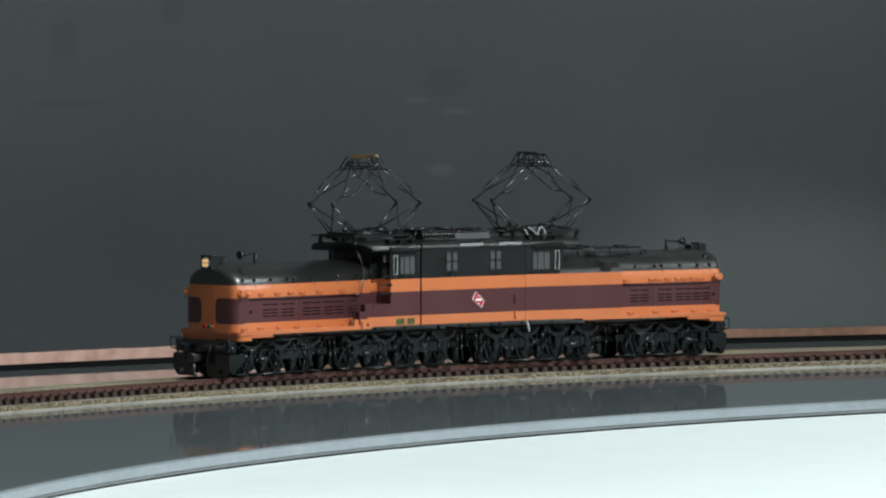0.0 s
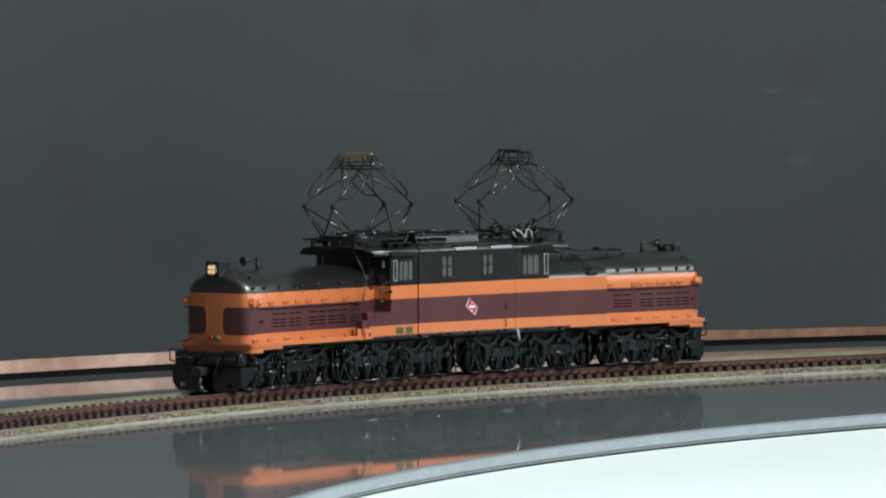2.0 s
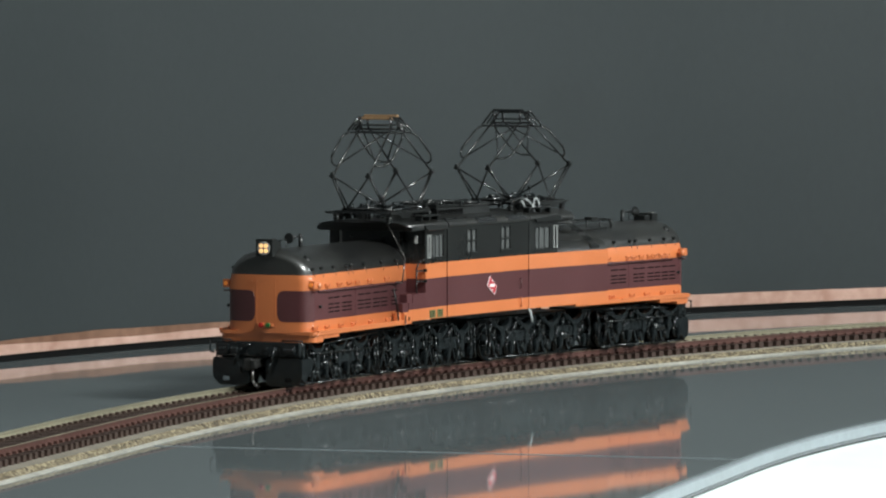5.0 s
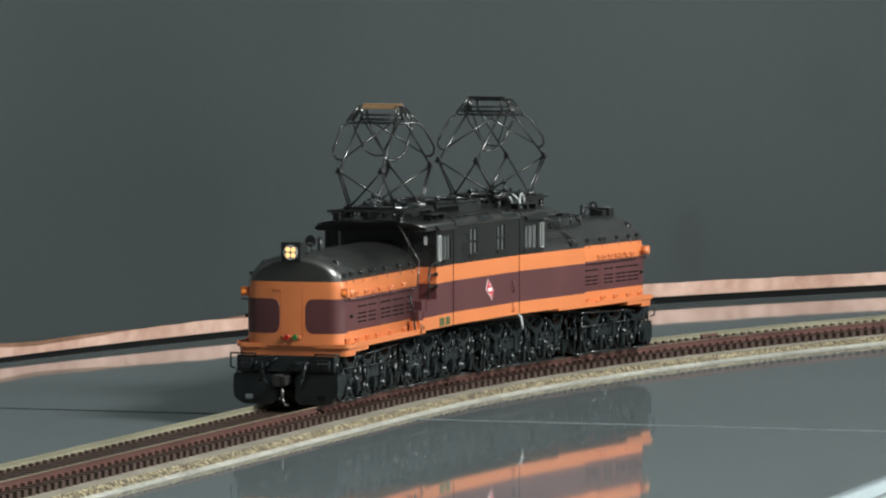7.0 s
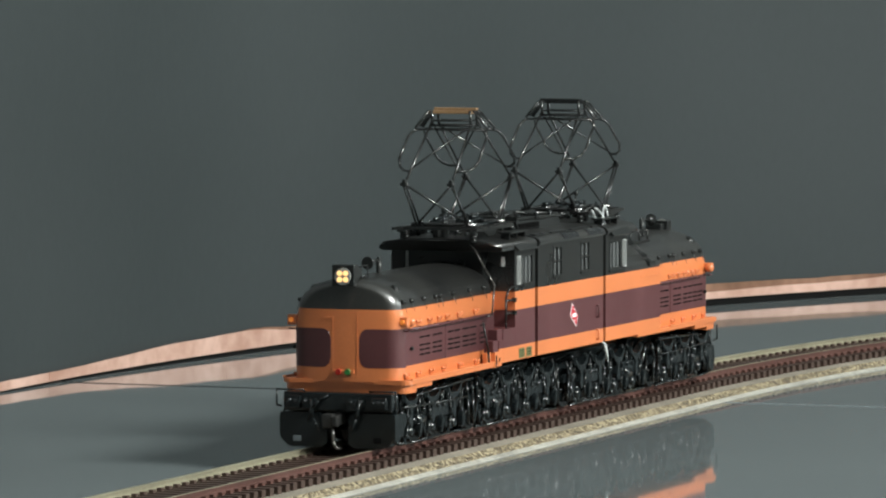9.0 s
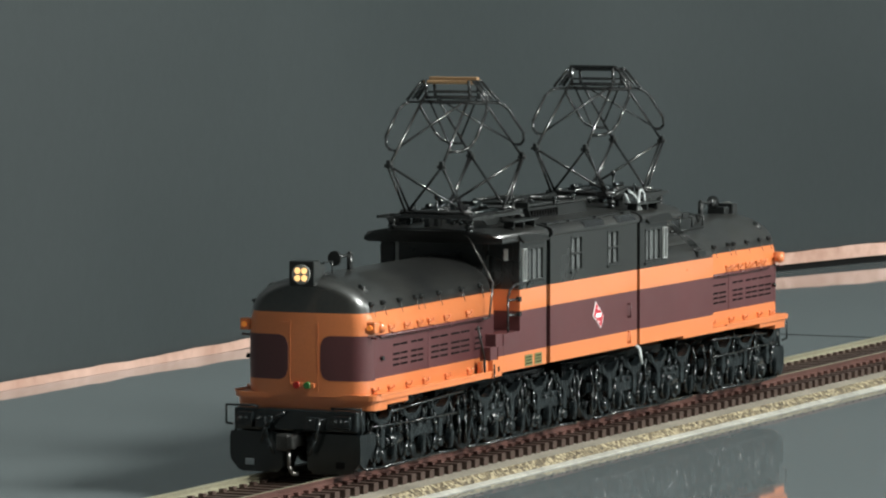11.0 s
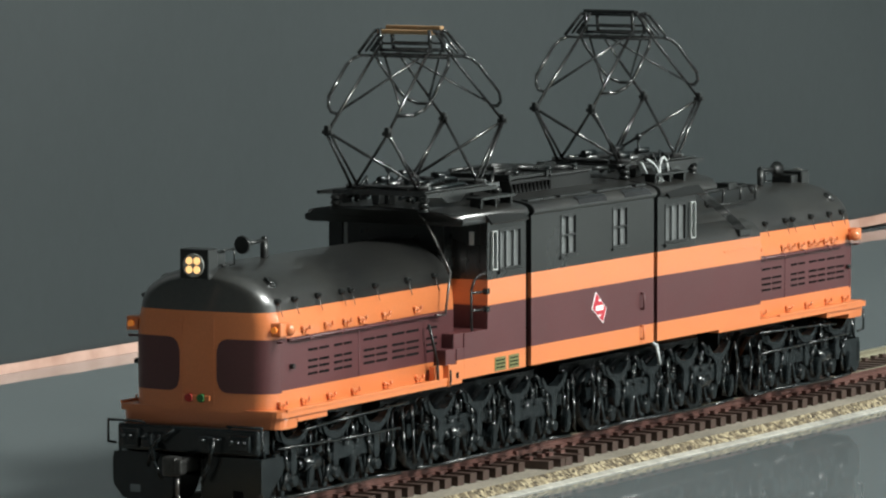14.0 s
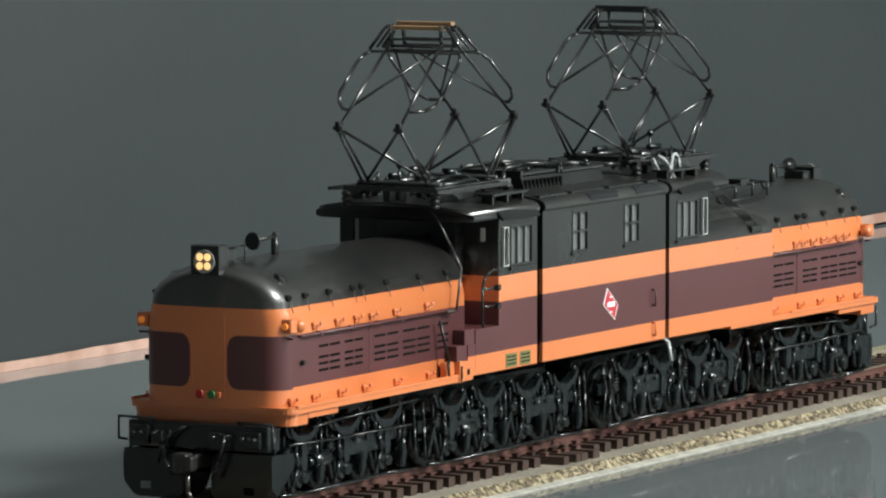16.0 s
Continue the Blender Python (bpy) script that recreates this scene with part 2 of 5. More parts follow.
def build_setting():
    bm = bmesh.new()
    ribbon(bm, [(-0.200, 0), (0.197, 0), (0.197, -0.004), (-0.200, -0.004)], steps(-1.9, 0.0099, 0.03))
    tagged(part("table", bm, TABLE), "glossy dark grey sheet table top with curved edge", "table top", kind="structure")
    bm = bmesh.new()
    ribbon(bm, [(-0.200, 0), (0.197, 0), (0.197, -0.004), (-0.200, -0.004)], steps(0.0103, 1.2, 0.1))
    tagged(part("table_straight", bm, TABLE), "glossy dark grey sheet table top, straight part", "table top", kind="structure")
    # joint of the two sheets, lit edge painted pale inside the track, dark beyond
    for a, o, m, lb in ((0.0252, 0.1968, EDGE, "pale strip painted for the lit joint between the table sheets"), (-0.185, -0.0252, INSIDE, "dark joint between the table sheets")):
        bm = bmesh.new()
        box(bm, 9.9, 10.5, a * 1000, o * 1000, -2, 0.14)
        tagged(part("table_joint", bm, m), lb, "joint", kind="structure")
    bm = bmesh.new()
    ribbon(bm, [(0.1972, -0.0003), (0.1986, -0.0003), (0.1992, -0.0008), (0.1992, -0.0035), (0.1972, -0.0035)], steps(-1.9, 1.2, 0.03))
    tagged(part("table_edge", bm, EDGE), "pale grey cut edge of the table sheet", "edge trim", kind="structure")
    # Dark strip stands in for the shadow gap between edge and board.
    bm = bmesh.new()
    ribbon(bm, [(0.1972, -0.0037), (0.1990, -0.0037), (0.1990, -0.0046), (0.1972, -0.0046)], steps(-1.9, 1.2, 0.03))
    tagged(part("table_gap_strip", bm, STRIP), "dark grey strip for the shadow gap under the table edge", "support strip", kind="structure")
    bm = bmesh.new()
    st = steps(-1.9, 1.2, 0.02)
    inner = [[bm.verts.new(beside(s, wall_at(s)) + Vector((0, 0, z))) for z in (0.0004, 1.1)] for s in st]
    outer = [[bm.verts.new(beside(s, wall_at(s) - d) + Vector((0, 0, z))) for d, z in ((0.0002, 0.0004), (0.0002, 1.1), (0.015, 1.1), (0.015, 0.0004))] for s in st]
    for a, b in zip(inner, inner[1:]):
        bm.faces.new((a[0], a[1], b[1], b[0])).smooth = True
    for a, b in zip(outer, outer[1:]):
        for i in (1, 2, 3):
            bm.faces.new((a[i], a[(i + 1) % 4], b[(i + 1) % 4], b[i]))
    tagged(part("wall_back", bm, WALL), "dark grey painted curved backdrop wall with scuffs and a painted patch of light", "wall", kind="structure")
    def spot(s, z):
        return beside(s, wall_at(s)) + Vector((0, 0, z))
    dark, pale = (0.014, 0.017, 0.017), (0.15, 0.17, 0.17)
    # Broad pale patch at -1.0 is reflected light painted into the wall colour.
    add_scuffs_and_light(WALL, [(spot(-0.694, 0.134), 0.011, 0.013, 0.55, dark), (spot(-0.862, 0.117), 0.016, 0.010, 0.6, dark), (spot(-0.850, 0.108), 0.008, 0.0020, 0.11, pale),
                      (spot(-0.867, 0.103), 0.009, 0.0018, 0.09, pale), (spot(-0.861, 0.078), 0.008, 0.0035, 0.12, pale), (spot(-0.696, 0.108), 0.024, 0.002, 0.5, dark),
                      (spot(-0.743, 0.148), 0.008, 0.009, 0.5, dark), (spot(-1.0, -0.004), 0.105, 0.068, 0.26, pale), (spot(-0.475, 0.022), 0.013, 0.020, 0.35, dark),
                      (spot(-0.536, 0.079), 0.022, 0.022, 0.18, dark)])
    # copper foil, hand-cut in lengths, with an uneven edge
    foil = tagged(new("copper_strip"), "hand-cut copper foil strip along the foot of the wall", "copper strip")
    cuts = [-1.9, -1.32, -0.80, -0.43, 0.02, 0.36, 1.2]
    clean = [(-0.435, 1.0), (-0.406, 0.62), (-0.374, 0.6), (-0.336, 0.45), (-0.30, 0.5), (-0.27, 0.7), (-0.245, 1.0), (-0.20, 0.95), (-0.185, 0.7), (-0.15, 0.6), (-0.12, 0.8), (-0.09, 1.0)]
    for n, (s0, s1) in enumerate(zip(cuts, cuts[1:])):
        old = s1 < -0.79
        layers = [(0.0, COPPER, True), (0.0004, TARNISH, False)] if s0 < -0.3 < s1 else [(0.0, TARNISH if old else COPPER, False)]
        for back, metal, cut in layers:
            bm = bmesh.new()
            rows = []
            for s in steps(s0 - 0.004, s1, 0.008):
                gap, w = foil_at(s)
                w += 0.0005 * noise.noise(Vector((s * 30, 3, 0))) + 0.0003 * noise.noise(Vector((s * 90, 5, 0)))
                w *= along(s, clean) if cut else 0.985 if back else 1.0
                o = wall_at(s) + 0.0014 + 0.0001 * (n % 2) - back
                rows.append([bm.verts.new(beside(s, o - d) + Vector((0, 0, z))) for d, z in ((0, gap), (0, gap + w), (0.0003, gap + w), (0.0003, gap))])
            for a, c in zip(rows, rows[1:]):
                for k in range(4):
                    bm.faces.new((a[k], a[(k + 1) % 4], c[(k + 1) % 4], c[k]))
            bm.faces.new(rows[0]), bm.faces.new(rows[-1])
            bmesh.ops.recalc_face_normals(bm, faces=bm.faces[:])
            part("foil_piece", bm, metal, foil, "brown tarnished foil" if metal is TARNISH else "")
    # Black strip added behind the foil so the gap below it reads dark.
    bm = bmesh.new()
    rows = [[bm.verts.new(beside(s, wall_at(s) + d) + Vector((0, 0, z))) for d, z in ((0.0001, 0.0001), (0.0008, 0.0001), (0.0008, sum(foil_at(s)) - 0.0010), (0.0001, sum(foil_at(s)) - 0.0010))] for s in steps(-1.9, 0.10, 0.02)]
    for a, c in zip(rows, rows[1:]):
        for k in range(4):
            bm.faces.new((a[k], a[(k + 1) % 4], c[(k + 1) % 4], c[k]))
    bmesh.ops.recalc_face_normals(bm, faces=bm.faces[:])
    tagged(part("baseboard", bm, INSIDE), "black strip darkening the gap under the copper foil", "baseboard", kind="structure")
    # the bright board below the inner edge
    bm = bmesh.new()
    ribbon(bm, [(0.150, -0.0053), (0.960, -0.0053), (0.960, -0.0103), (0.150, -0.0103)], steps(-1.5, 1.3, 0.05))
    tagged(part("white_board", bm, WHITEFLOOR), "bright white board below the table's inner edge", "white board", kind="structure")
    # the room that closes the place
    for name, x0, x1, y0, y1, z0, z1, m in (("floor", -2600, 3400, -1500, 3200, -960, -900, ROOM), ("ceiling", -2600, 3400, -1500, 3200, 1700, 1760, ROOM),
                                            ("wall_1", -2700, -2600, -1500, 3200, -900, 1700, ROOM), ("wall_2", 3400, 3500, -1500, 3200, -900, 1700, ROOM),
                                            ("wall_3", -2600, 3400, 3200, 3300, -900, 1700, ROOM), ("wall_4", -2600, 3400, -1600, -1500, -900, 1700, ROOM)):
        bm = bmesh.new()
        box(bm, x0, x1, y0, y1, z0, z1)
        tagged(part(name, bm, m), "plain pale painted room surface", "room", kind="structure")


# ---- track ----
def build_track():
    bm = bmesh.new()
    ribbon(bm, [(-0.0228, 0.0001), (0.0228, 0.0001), (0.0222, 0.0008), (0.0203, 0.0022), (-0.0203, 0.0022), (-0.0222, 0.0008)], steps(-1.9, 1.2, 0.02))
    bm.normal_update()
    # Faces that point up get the paler, smoother cork.
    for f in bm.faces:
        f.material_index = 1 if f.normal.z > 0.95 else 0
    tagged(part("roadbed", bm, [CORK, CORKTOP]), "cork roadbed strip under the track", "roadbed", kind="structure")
    for s in (1, -1):
        bm = bmesh.new()
        ribbon(bm, [(s * 0.0222, 0.00005), (s * 0.0240, 0.00005), (s * 0.0237, 0.0003), (s * 0.0222, 0.0007)], steps(-1.9, 1.2, 0.02))
        tagged(part("glue_line", bm, GLUE), "pale dried glue along the edge of the roadbed", "glue line", kind="structure")
    tr = tagged(new("railway_track"), "brown model railway track with rusty painted rails", "track")
    for side in (1, -1):
        bm = bmesh.new()
        c = side * 0.00895
        ribbon(bm, [(c - 0.0009, 0.0041), (c + 0.0009, 0.0041), (c + 0.0009, 0.0045), (c + 0.0003, 0.0047), (c + 0.0003, 0.0054), (c + 0.00055, 0.0056), (c + 0.00055, 0.006), (c - 0.00055, 0.006), (c - 0.00055, 0.0056), (c - 0.0003, 0.0054), (c - 0.0003, 0.0047), (c - 0.0009, 0.0045)], steps(-1.9, 1.2, 0.02))
        bm.normal_update()
        for f in bm.faces:
            p = f.calc_center_median()
            if p.x < 0:
                d = Vector((-p.x, RADIUS - p.y, 0)).normalized()
            else:
                d = Vector((0, 1, 0))
            inward = -side * f.normal.dot(d)
            f.material_index = 1 if inward > 0.3 or (f.normal.z > 0.9 and p.z > 0.0058) else 0
        part("rail", bm, [RAILM, RAILTOP], tr)
    return tr


def tie_shape(bm):
    box(bm, -1.25, 1.25, -15.0, 15.0, 2.1, 4.1)
    for y in (-10.3, -7.5, 7.5, 10.3):
        box(bm, -0.8, 0.8, y - 0.6, y + 0.6, 4.1, 4.75, mi=1 if abs(y) > 9 else 0)


def build_ties():
    tr = bpy.data.objects["railway_track"]
    bm = bmesh.new()
    tie_shape(bm)
    me = bpy.data.meshes.new("tie")
    bm.to_mesh(me)
    bm.free()
    me.materials.append(TIE), me.materials.append(RAILM)
    rnd = random.Random(5)
    step, count = 0.0050, 356
    rest = bmesh.new()
    for i in range(count):
        s = 0.745 - i * step
        p, a = track_at(s + rnd.uniform(-0.0002, 0.0002))
        if 0.594 < s < 0.612:
            a += rnd.choice((-0.12, 0.1, -0.06))
            p = p + Vector((0, 0.003, -0.0003))
        m = Matrix.Translation(p) @ Matrix.Rotation(a + rnd.uniform(-0.012, 0.012), 4, "Z")
        if i < 298:
            ob = new("tie", me)
            ob.parent = tr
            ob.matrix_basis = m
        else:
            n = len(rest.verts)
            rest.from_mesh(me)
            rest.verts.ensure_lookup_table()
            for v in rest.verts[n:]:
                v.co = m @ v.co
    far = part("track_remainder", rest, [TIE, RAILM], tr)
    tagged(far, "brown plastic ties farther along the curve", kind="stuff")
    for s in (0.603, -0.29):
        for side in (1, -1):
            p, a = track_at(s)
            bm = bmesh.new()
            box(bm, -5, 5, side * 8.95 - 1.1, side * 8.95 + 1.1, 4.15, 5.3)
            ob = part("rail_joiner", bm, RAILM, tr, "rusty painted rail joiner")
            ob.matrix_basis = Matrix.Translation(p) @ Matrix.Rotation(a, 4, "Z")


# ---- the locomotive; x forward from the middle section's centre, y to its left, z from the rail, in millimetres ----
JOINT = 27.0


def endpart(name, bm, mat, parent=None, label=""):
    """A part of an end section, whose origin lies at the joint to the middle section."""
    for v in bm.verts:
        v.co.x -= JOINT * 0.001
    return part(name, bm, mat, parent, label)


HOOD_W, HOOD_TOP, STRIPE = 14.7, 43.2, 35.4
PAINTS = [ORANGE, MAROON, HOOD, BLACK]


def paint_of(z):
    """Paint slot by height: orange skirt, maroon band, orange band, dark roof."""
    return 0 if z < 21.05 else 1 if z < 30.5 else 0 if z < STRIPE else 2


def hood_outline(w, top):
    pts = [(w, 17.2), (w, 21.05), (w, 30.5), (w * 0.995, 32.0), (w * 0.984, 33.4), (w * 0.966, 34.5), (w * 0.945, STRIPE)]
    for k in range(1, 13):
        a = radians(7.5 * k)
        pts.append((w * 0.945 * math.cos(a) ** 0.98, STRIPE + (top - STRIPE) * math.sin(a) ** 0.97))
    return pts


NOSE_R, NOSE_BOW, NOSE_END = 4.2, 0.8, radians(82)
NOSE_W = HOOD_W - NOSE_R * (1 - math.cos(NOSE_END))


def nose_plan(u, x_tip, out=0.0):
    """The nose's outline from above: u from 0 at the middle over 1 at the corner's start to 2 at the flat side."""
    x_side = x_tip - NOSE_BOW - NOSE_R * math.sin(NOSE_END)
    if u <= 1:
        y = NOSE_W * u
        x = x_tip - NOSE_BOW * u * u
        n = Vector((1, 2 * NOSE_BOW * u / NOSE_W)).normalized()
    else:
        a = NOSE_END * (2 - u)
        x, y = x_side + NOSE_R * math.sin(a), HOOD_W - NOSE_R * (1 - math.cos(a))
        n = Vector((math.sin(a), math.cos(a)))
    return x + n.x * out, y + n.y * out


def hood_shell(bm, x_tip):
    """The rounded hood, from the cab to its bowed nose."""
    x_side = x_tip - NOSE_BOW - NOSE_R * math.sin(NOSE_END)
    rings = []
    for k in range(-2, 11):
        a = NOSE_END * max(0, k - 1) / 9
        x = (47.0, 54.3, 54.4)[k + 2] if k < 1 else x_side + NOSE_R * math.sin(a)
        w = HOOD_W - NOSE_R * (1 - math.cos(a))
        top = HOOD_TOP - 2.0 * (1 - math.cos(a)) / (1 - math.cos(NOSE_END))
        bow = 0 if k < 1 else NOSE_BOW * (math.sin(a) / math.sin(NOSE_END)) ** 0.8
        half = hood_outline(w, top)
        ring = [(y, z) for y, z in half[:-1]] + [(0, top)] + [(-y, z) for y, z in half[-2::-1]]
        slim = 9.6 / w if k < 0 else 1.0  # the left side is cut back beside the cab steps
        rings.append([bm.verts.new(V(x + bow * (1 - (y / w) ** 2), y * slim if y > 0 else y, z)) for y, z in ring])
    n = len(rings[0])
    for a, b in zip(rings, rings[1:]):
        for i in range(n - 1):
            f = bm.faces.new((a[i], a[i + 1], b[i + 1], b[i]))
            f.material_index = paint_of(f.calc_center_median().z * 1000)
            f.smooth = True
    # the front face, row by row across the nose
    cap, cols = rings[-1], 12
    rows = []
    for i in range(n // 2):
        p, q = cap[i], cap[n - 1 - i]
        row = [p]
        for j in range(1, cols):
            y = p.co.y + (q.co.y - p.co.y) * j / cols
            row.append(bm.verts.new((x_tip * 0.001 - NOSE_BOW * 0.001 * (y * 1000 / NOSE_W) ** 2, y, p.co.z)))
        rows.append(row + [q])
    for a, b in zip(rows, rows[1:]):
        for j in range(cols):
            f = bm.faces.new((a[j], b[j], b[j + 1], a[j + 1]))
            f.material_index = 0 if f.calc_center_median().z < STRIPE * 0.001 else 2
            f.smooth = True
    for j in range(cols):
        f = bm.faces.new((rows[-1][j], cap[n // 2], rows[-1][j + 1]))
        f.material_index = 2
    bmesh.ops.recalc_face_normals(bm, faces=bm.faces[:])


def side_wall(bm, x0, x1, y0, y1, z0, z1, cuts=()):
    """A painted wall whose bands follow the height, with openings (xa, xb, za, zb) right through it."""
    xs = sorted({x0, x1, *[c for q in cuts for c in q[:2]]})
    zs = sorted({z for z in (z0, 21.05, 30.5, STRIPE, z1, *[c for q in cuts for c in q[2:]]) if z0 <= z <= z1})
    for xa, xb in zip(xs, xs[1:]):
        for za, zb in zip(zs, zs[1:]):
            xm, zm = (xa + xb) / 2, (za + zb) / 2
            if any(a < xm < b and c < zm < d for a, b, c, d in cuts):
                continue
            m = paint_of(zm)
            box(bm, xa, xb, y0, y1, za, zb, mi=3 if m == 2 else m)
    bmesh.ops.remove_doubles(bm, verts=bm.verts[:], dist=1e-6)


def roof_slab(bm, x0, x1, w):
    """An arched roof with rounded eaves."""
    out = [(w - 0.7, 46.6), (w - 0.1, 46.65), (w + 0.25, 46.95), (w + 0.35, 47.4), (w + 0.2, 47.95), (w - 0.2, 48.45), (w - 0.9, 48.8), (w - 3, 49.25), (w - 8, 49.9), (0, 50.3)]
    ring = out + [(-y, z) for y, z in out[-2::-1]]
    prism(bm, ring, x0, x1, axis="x")
    for f in bm.faces:
        f.smooth = True
    for e in bm.edges:
        e.smooth = e.calc_face_angle(3.0) < 0.75


def window_unit(x0, x1, z0, z1, y, parent, mk, bars=1):
    """A glazed window in a side wall: frame, mullions and panes; y is the wall's outer face."""
    s = 1 if y > 0 else -1
    bm = bmesh.new()
    t = 0.45
    ya, yb = y - s * 0.7, y + s * 0.12
    lo, hi = min(ya, yb), max(ya, yb)
    box(bm, x0, x0 + t, lo, hi, z0, z1)
    box(bm, x1 - t, x1, lo, hi, z0, z1)
    box(bm, x0, x1, lo + 0.01, hi - 0.01, z0, z0 + t)
    box(bm, x0, x1, lo + 0.01, hi - 0.01, z1 - t, z1)
    w = mk("window", bm, BLACK, parent)
    for k in range(bars):
        xm = x0 + (x1 - x0) * (k + 1) / (bars + 1)
        bm = bmesh.new()
        box(bm, xm - 0.28, xm + 0.28, lo + 0.02, hi - 0.02, z0 + t, z1 - t)
        mk("mullion", bm, GREYPAINT if bars > 1 else BLACK, parent)
    if bars == 1:
        zm = (z0 + z1) / 2
        bm = bmesh.new()
        box(bm, x0 + t, x1 - t, lo + 0.04, hi - 0.04, zm - 0.2, zm + 0.2)
        mk("mullion", bm, BLACK, parent)
    bm = bmesh.new()
    box(bm, x0 + t, x1 - t, y - s * 0.5 - 0.1, y - s * 0.5 + 0.1, z0 + t, z1 - t)
    g = mk("pane", bm, GLASS, parent)
    return w


def mesh_of(name, build, mats):
    bm = bmesh.new()
    build(bm)
    me = bpy.data.meshes.new(name)
    bm.to_mesh(me)
    bm.free()
    for m in mats:
        me.materials.append(m)
    return me


def shared(name, me, parent, at, turn=0.0):
    ob = new(name, me)
    ob.parent = parent
    ob.matrix_basis = Matrix.Translation(V(*at)) @ Matrix.Rotation(turn, 4, "Z")
    return ob


def latch_shape(bm):
    """A hinge clip: a bent wire hook between two knobs."""
    wire(bm, [(-1.5, 0.3, 0.55), (-1.3, 0.35, -0.35), (-0.5, 0.35, -0.45), (-0.1, 0.35, 0.15), (0.6, 0.35, 0.2)], 0.2)
    box(bm, -0.45, 0.35, -0.2, 0.5, -0.75, -0.3)
    cyl(bm, (1.2, -0.2, 0.25), (1.2, 0.6, 0.25), 0.42, 8)
    cyl(bm, (1.0, -0.2, -0.55), (1.0, 0.5, -0.55), 0.3, 6)


def lug_shape(bm):
    cyl(bm, (0, -0.4, 0.2), (0, 0.6, 0.45), 0.7, 8, 0.5)
    cyl(bm, (0, 0.5, 0.4), (0, 0.9, 0.55), 0.35, 6, 0.2)
    cyl(bm, (0, 0.3, 0.1), (0, 1.15, -2.4), 0.08, 5, mi=1)


LATCH = mesh_of("latch", latch_shape, [ORANGE])
LUG = mesh_of("lug", lug_shape, [BLACK, BAREWIRE])
LOUVER_XS = [(111.3, 107.8), (107.1, 103.5), (101.5, 98.4), (97.8, 94.8), (90.2, 86.0), (85.2, 81.0), (79.0, 74.2), (73.4, 68.6), (65.4, 61.2)]


def headlight(root, top):
    bm = bmesh.new()
    box(bm, 123.6, 127.2, -3.0, 3.0, 41.2, top, 0.25)
    box(bm, 121.0, 125.0, -2.2, 2.2, 40.2, 41.4, 0.1)
    case = endpart("headlight", bm, BLACK, root, "black box headlight with four bulbs in a white face")
    bm = bmesh.new()
    cyl(bm, (127.1, 0, 43.8), (127.55, 0, 43.8), 2.15, 20)
    endpart("headlight_face", bm, LAMPFACE, root, "round white lamp face")
    for y in (-0.8, 0.8):
        for z in (43.0, 44.6):
            bm = bmesh.new()
            cyl(bm, (127.4, y, z), (127.66, y, z), 0.68, 10)
            endpart("bulb", bm, LAMP, root, "warm glowing headlight bulb")
    bm = bmesh.new()
    for p in ((122.6, 3.2, top - 0.5), (122.6, 3.2, 43.4)):
        wire(bm, [p, (p[0] - 4.5, 3.2, p[2])], 0.18)
    wire(bm, [(118.1, 3.2, 43.4), (118.1, 3.2, top - 0.5)], 0.18)
    box(bm, 120.2, 123.6, -2.2, 2.6, 41.6, top - 0.7, 0.3)
    endpart("number_box", bm, BLACK, root)


def horn(root, out):
    bm = bmesh.new()
    cyl(bm, (101.5, 0, 42.0), (101.5, 0, 46.6), 0.75, 8)
    cyl(bm, (101.5, 0, 46.6), (101.5, 0, 47.3), 0.75, 8, 0.3)
    cyl(bm, (101.5, 0, 46.5), (107.5, 0, 46.3), 0.3, 8, 0.45)
    cyl(bm, (107.5, 0, 46.3), (109.6, 0, 46.2), 0.5, 12, 1.7)
    cyl(bm, (109.6, 0, 46.2), (109.9, 0, 46.2), 1.75, 12, 1.55)
    for v in bm.verts:
        v.co.x += out * 0.001
    endpart("horn", bm, BLACK, root, "small black horn on a post")


def marker_lamp(root, y, d):
    s = 1 if y > 0 else -1
    bm = bmesh.new()
    box(bm, 120.8 + d, 123.4 + d, y - 1.2, y + 1.2, 31.0, 33.6, 0.3)
    cyl(bm, (122 + d, y - s * 1.4, 32.4), (122 + d, y - s * 3, 32.4), 0.6, 8)
    endpart("marker_lamp", bm, ORANGE, root, "orange marker lamp box on the hood corner")
    bm = bmesh.new()
    cyl(bm, (123.3 + d, y, 32.3), (123.9 + d, y, 32.3), 0.6, 10)
    bm_globe = bmesh.new()
    bmesh.ops.create_icosphere(bm_globe, subdivisions=2, radius=0.0013, matrix=Matrix.Translation(V(120.2 + d, y + s * 1.0, 32.2)))
    for f in bm_globe.faces:
        f.smooth = True
    endpart("marker_globe", bm_globe, ORANGE, root)
    endpart("marker_lens", bm, AMBER, root, "amber glowing marker lens")
    bm = bmesh.new()
    wire(bm, [(120.5 + d, s * (HOOD_W - 3.0), 30.0), (122.6 + d, s * (HOOD_W + 0.2), 30.0), (123.4 + d, s * (HOOD_W + 1.4), 30.1)], 0.22)
    endpart("grab_iron", bm, MAROON, root)


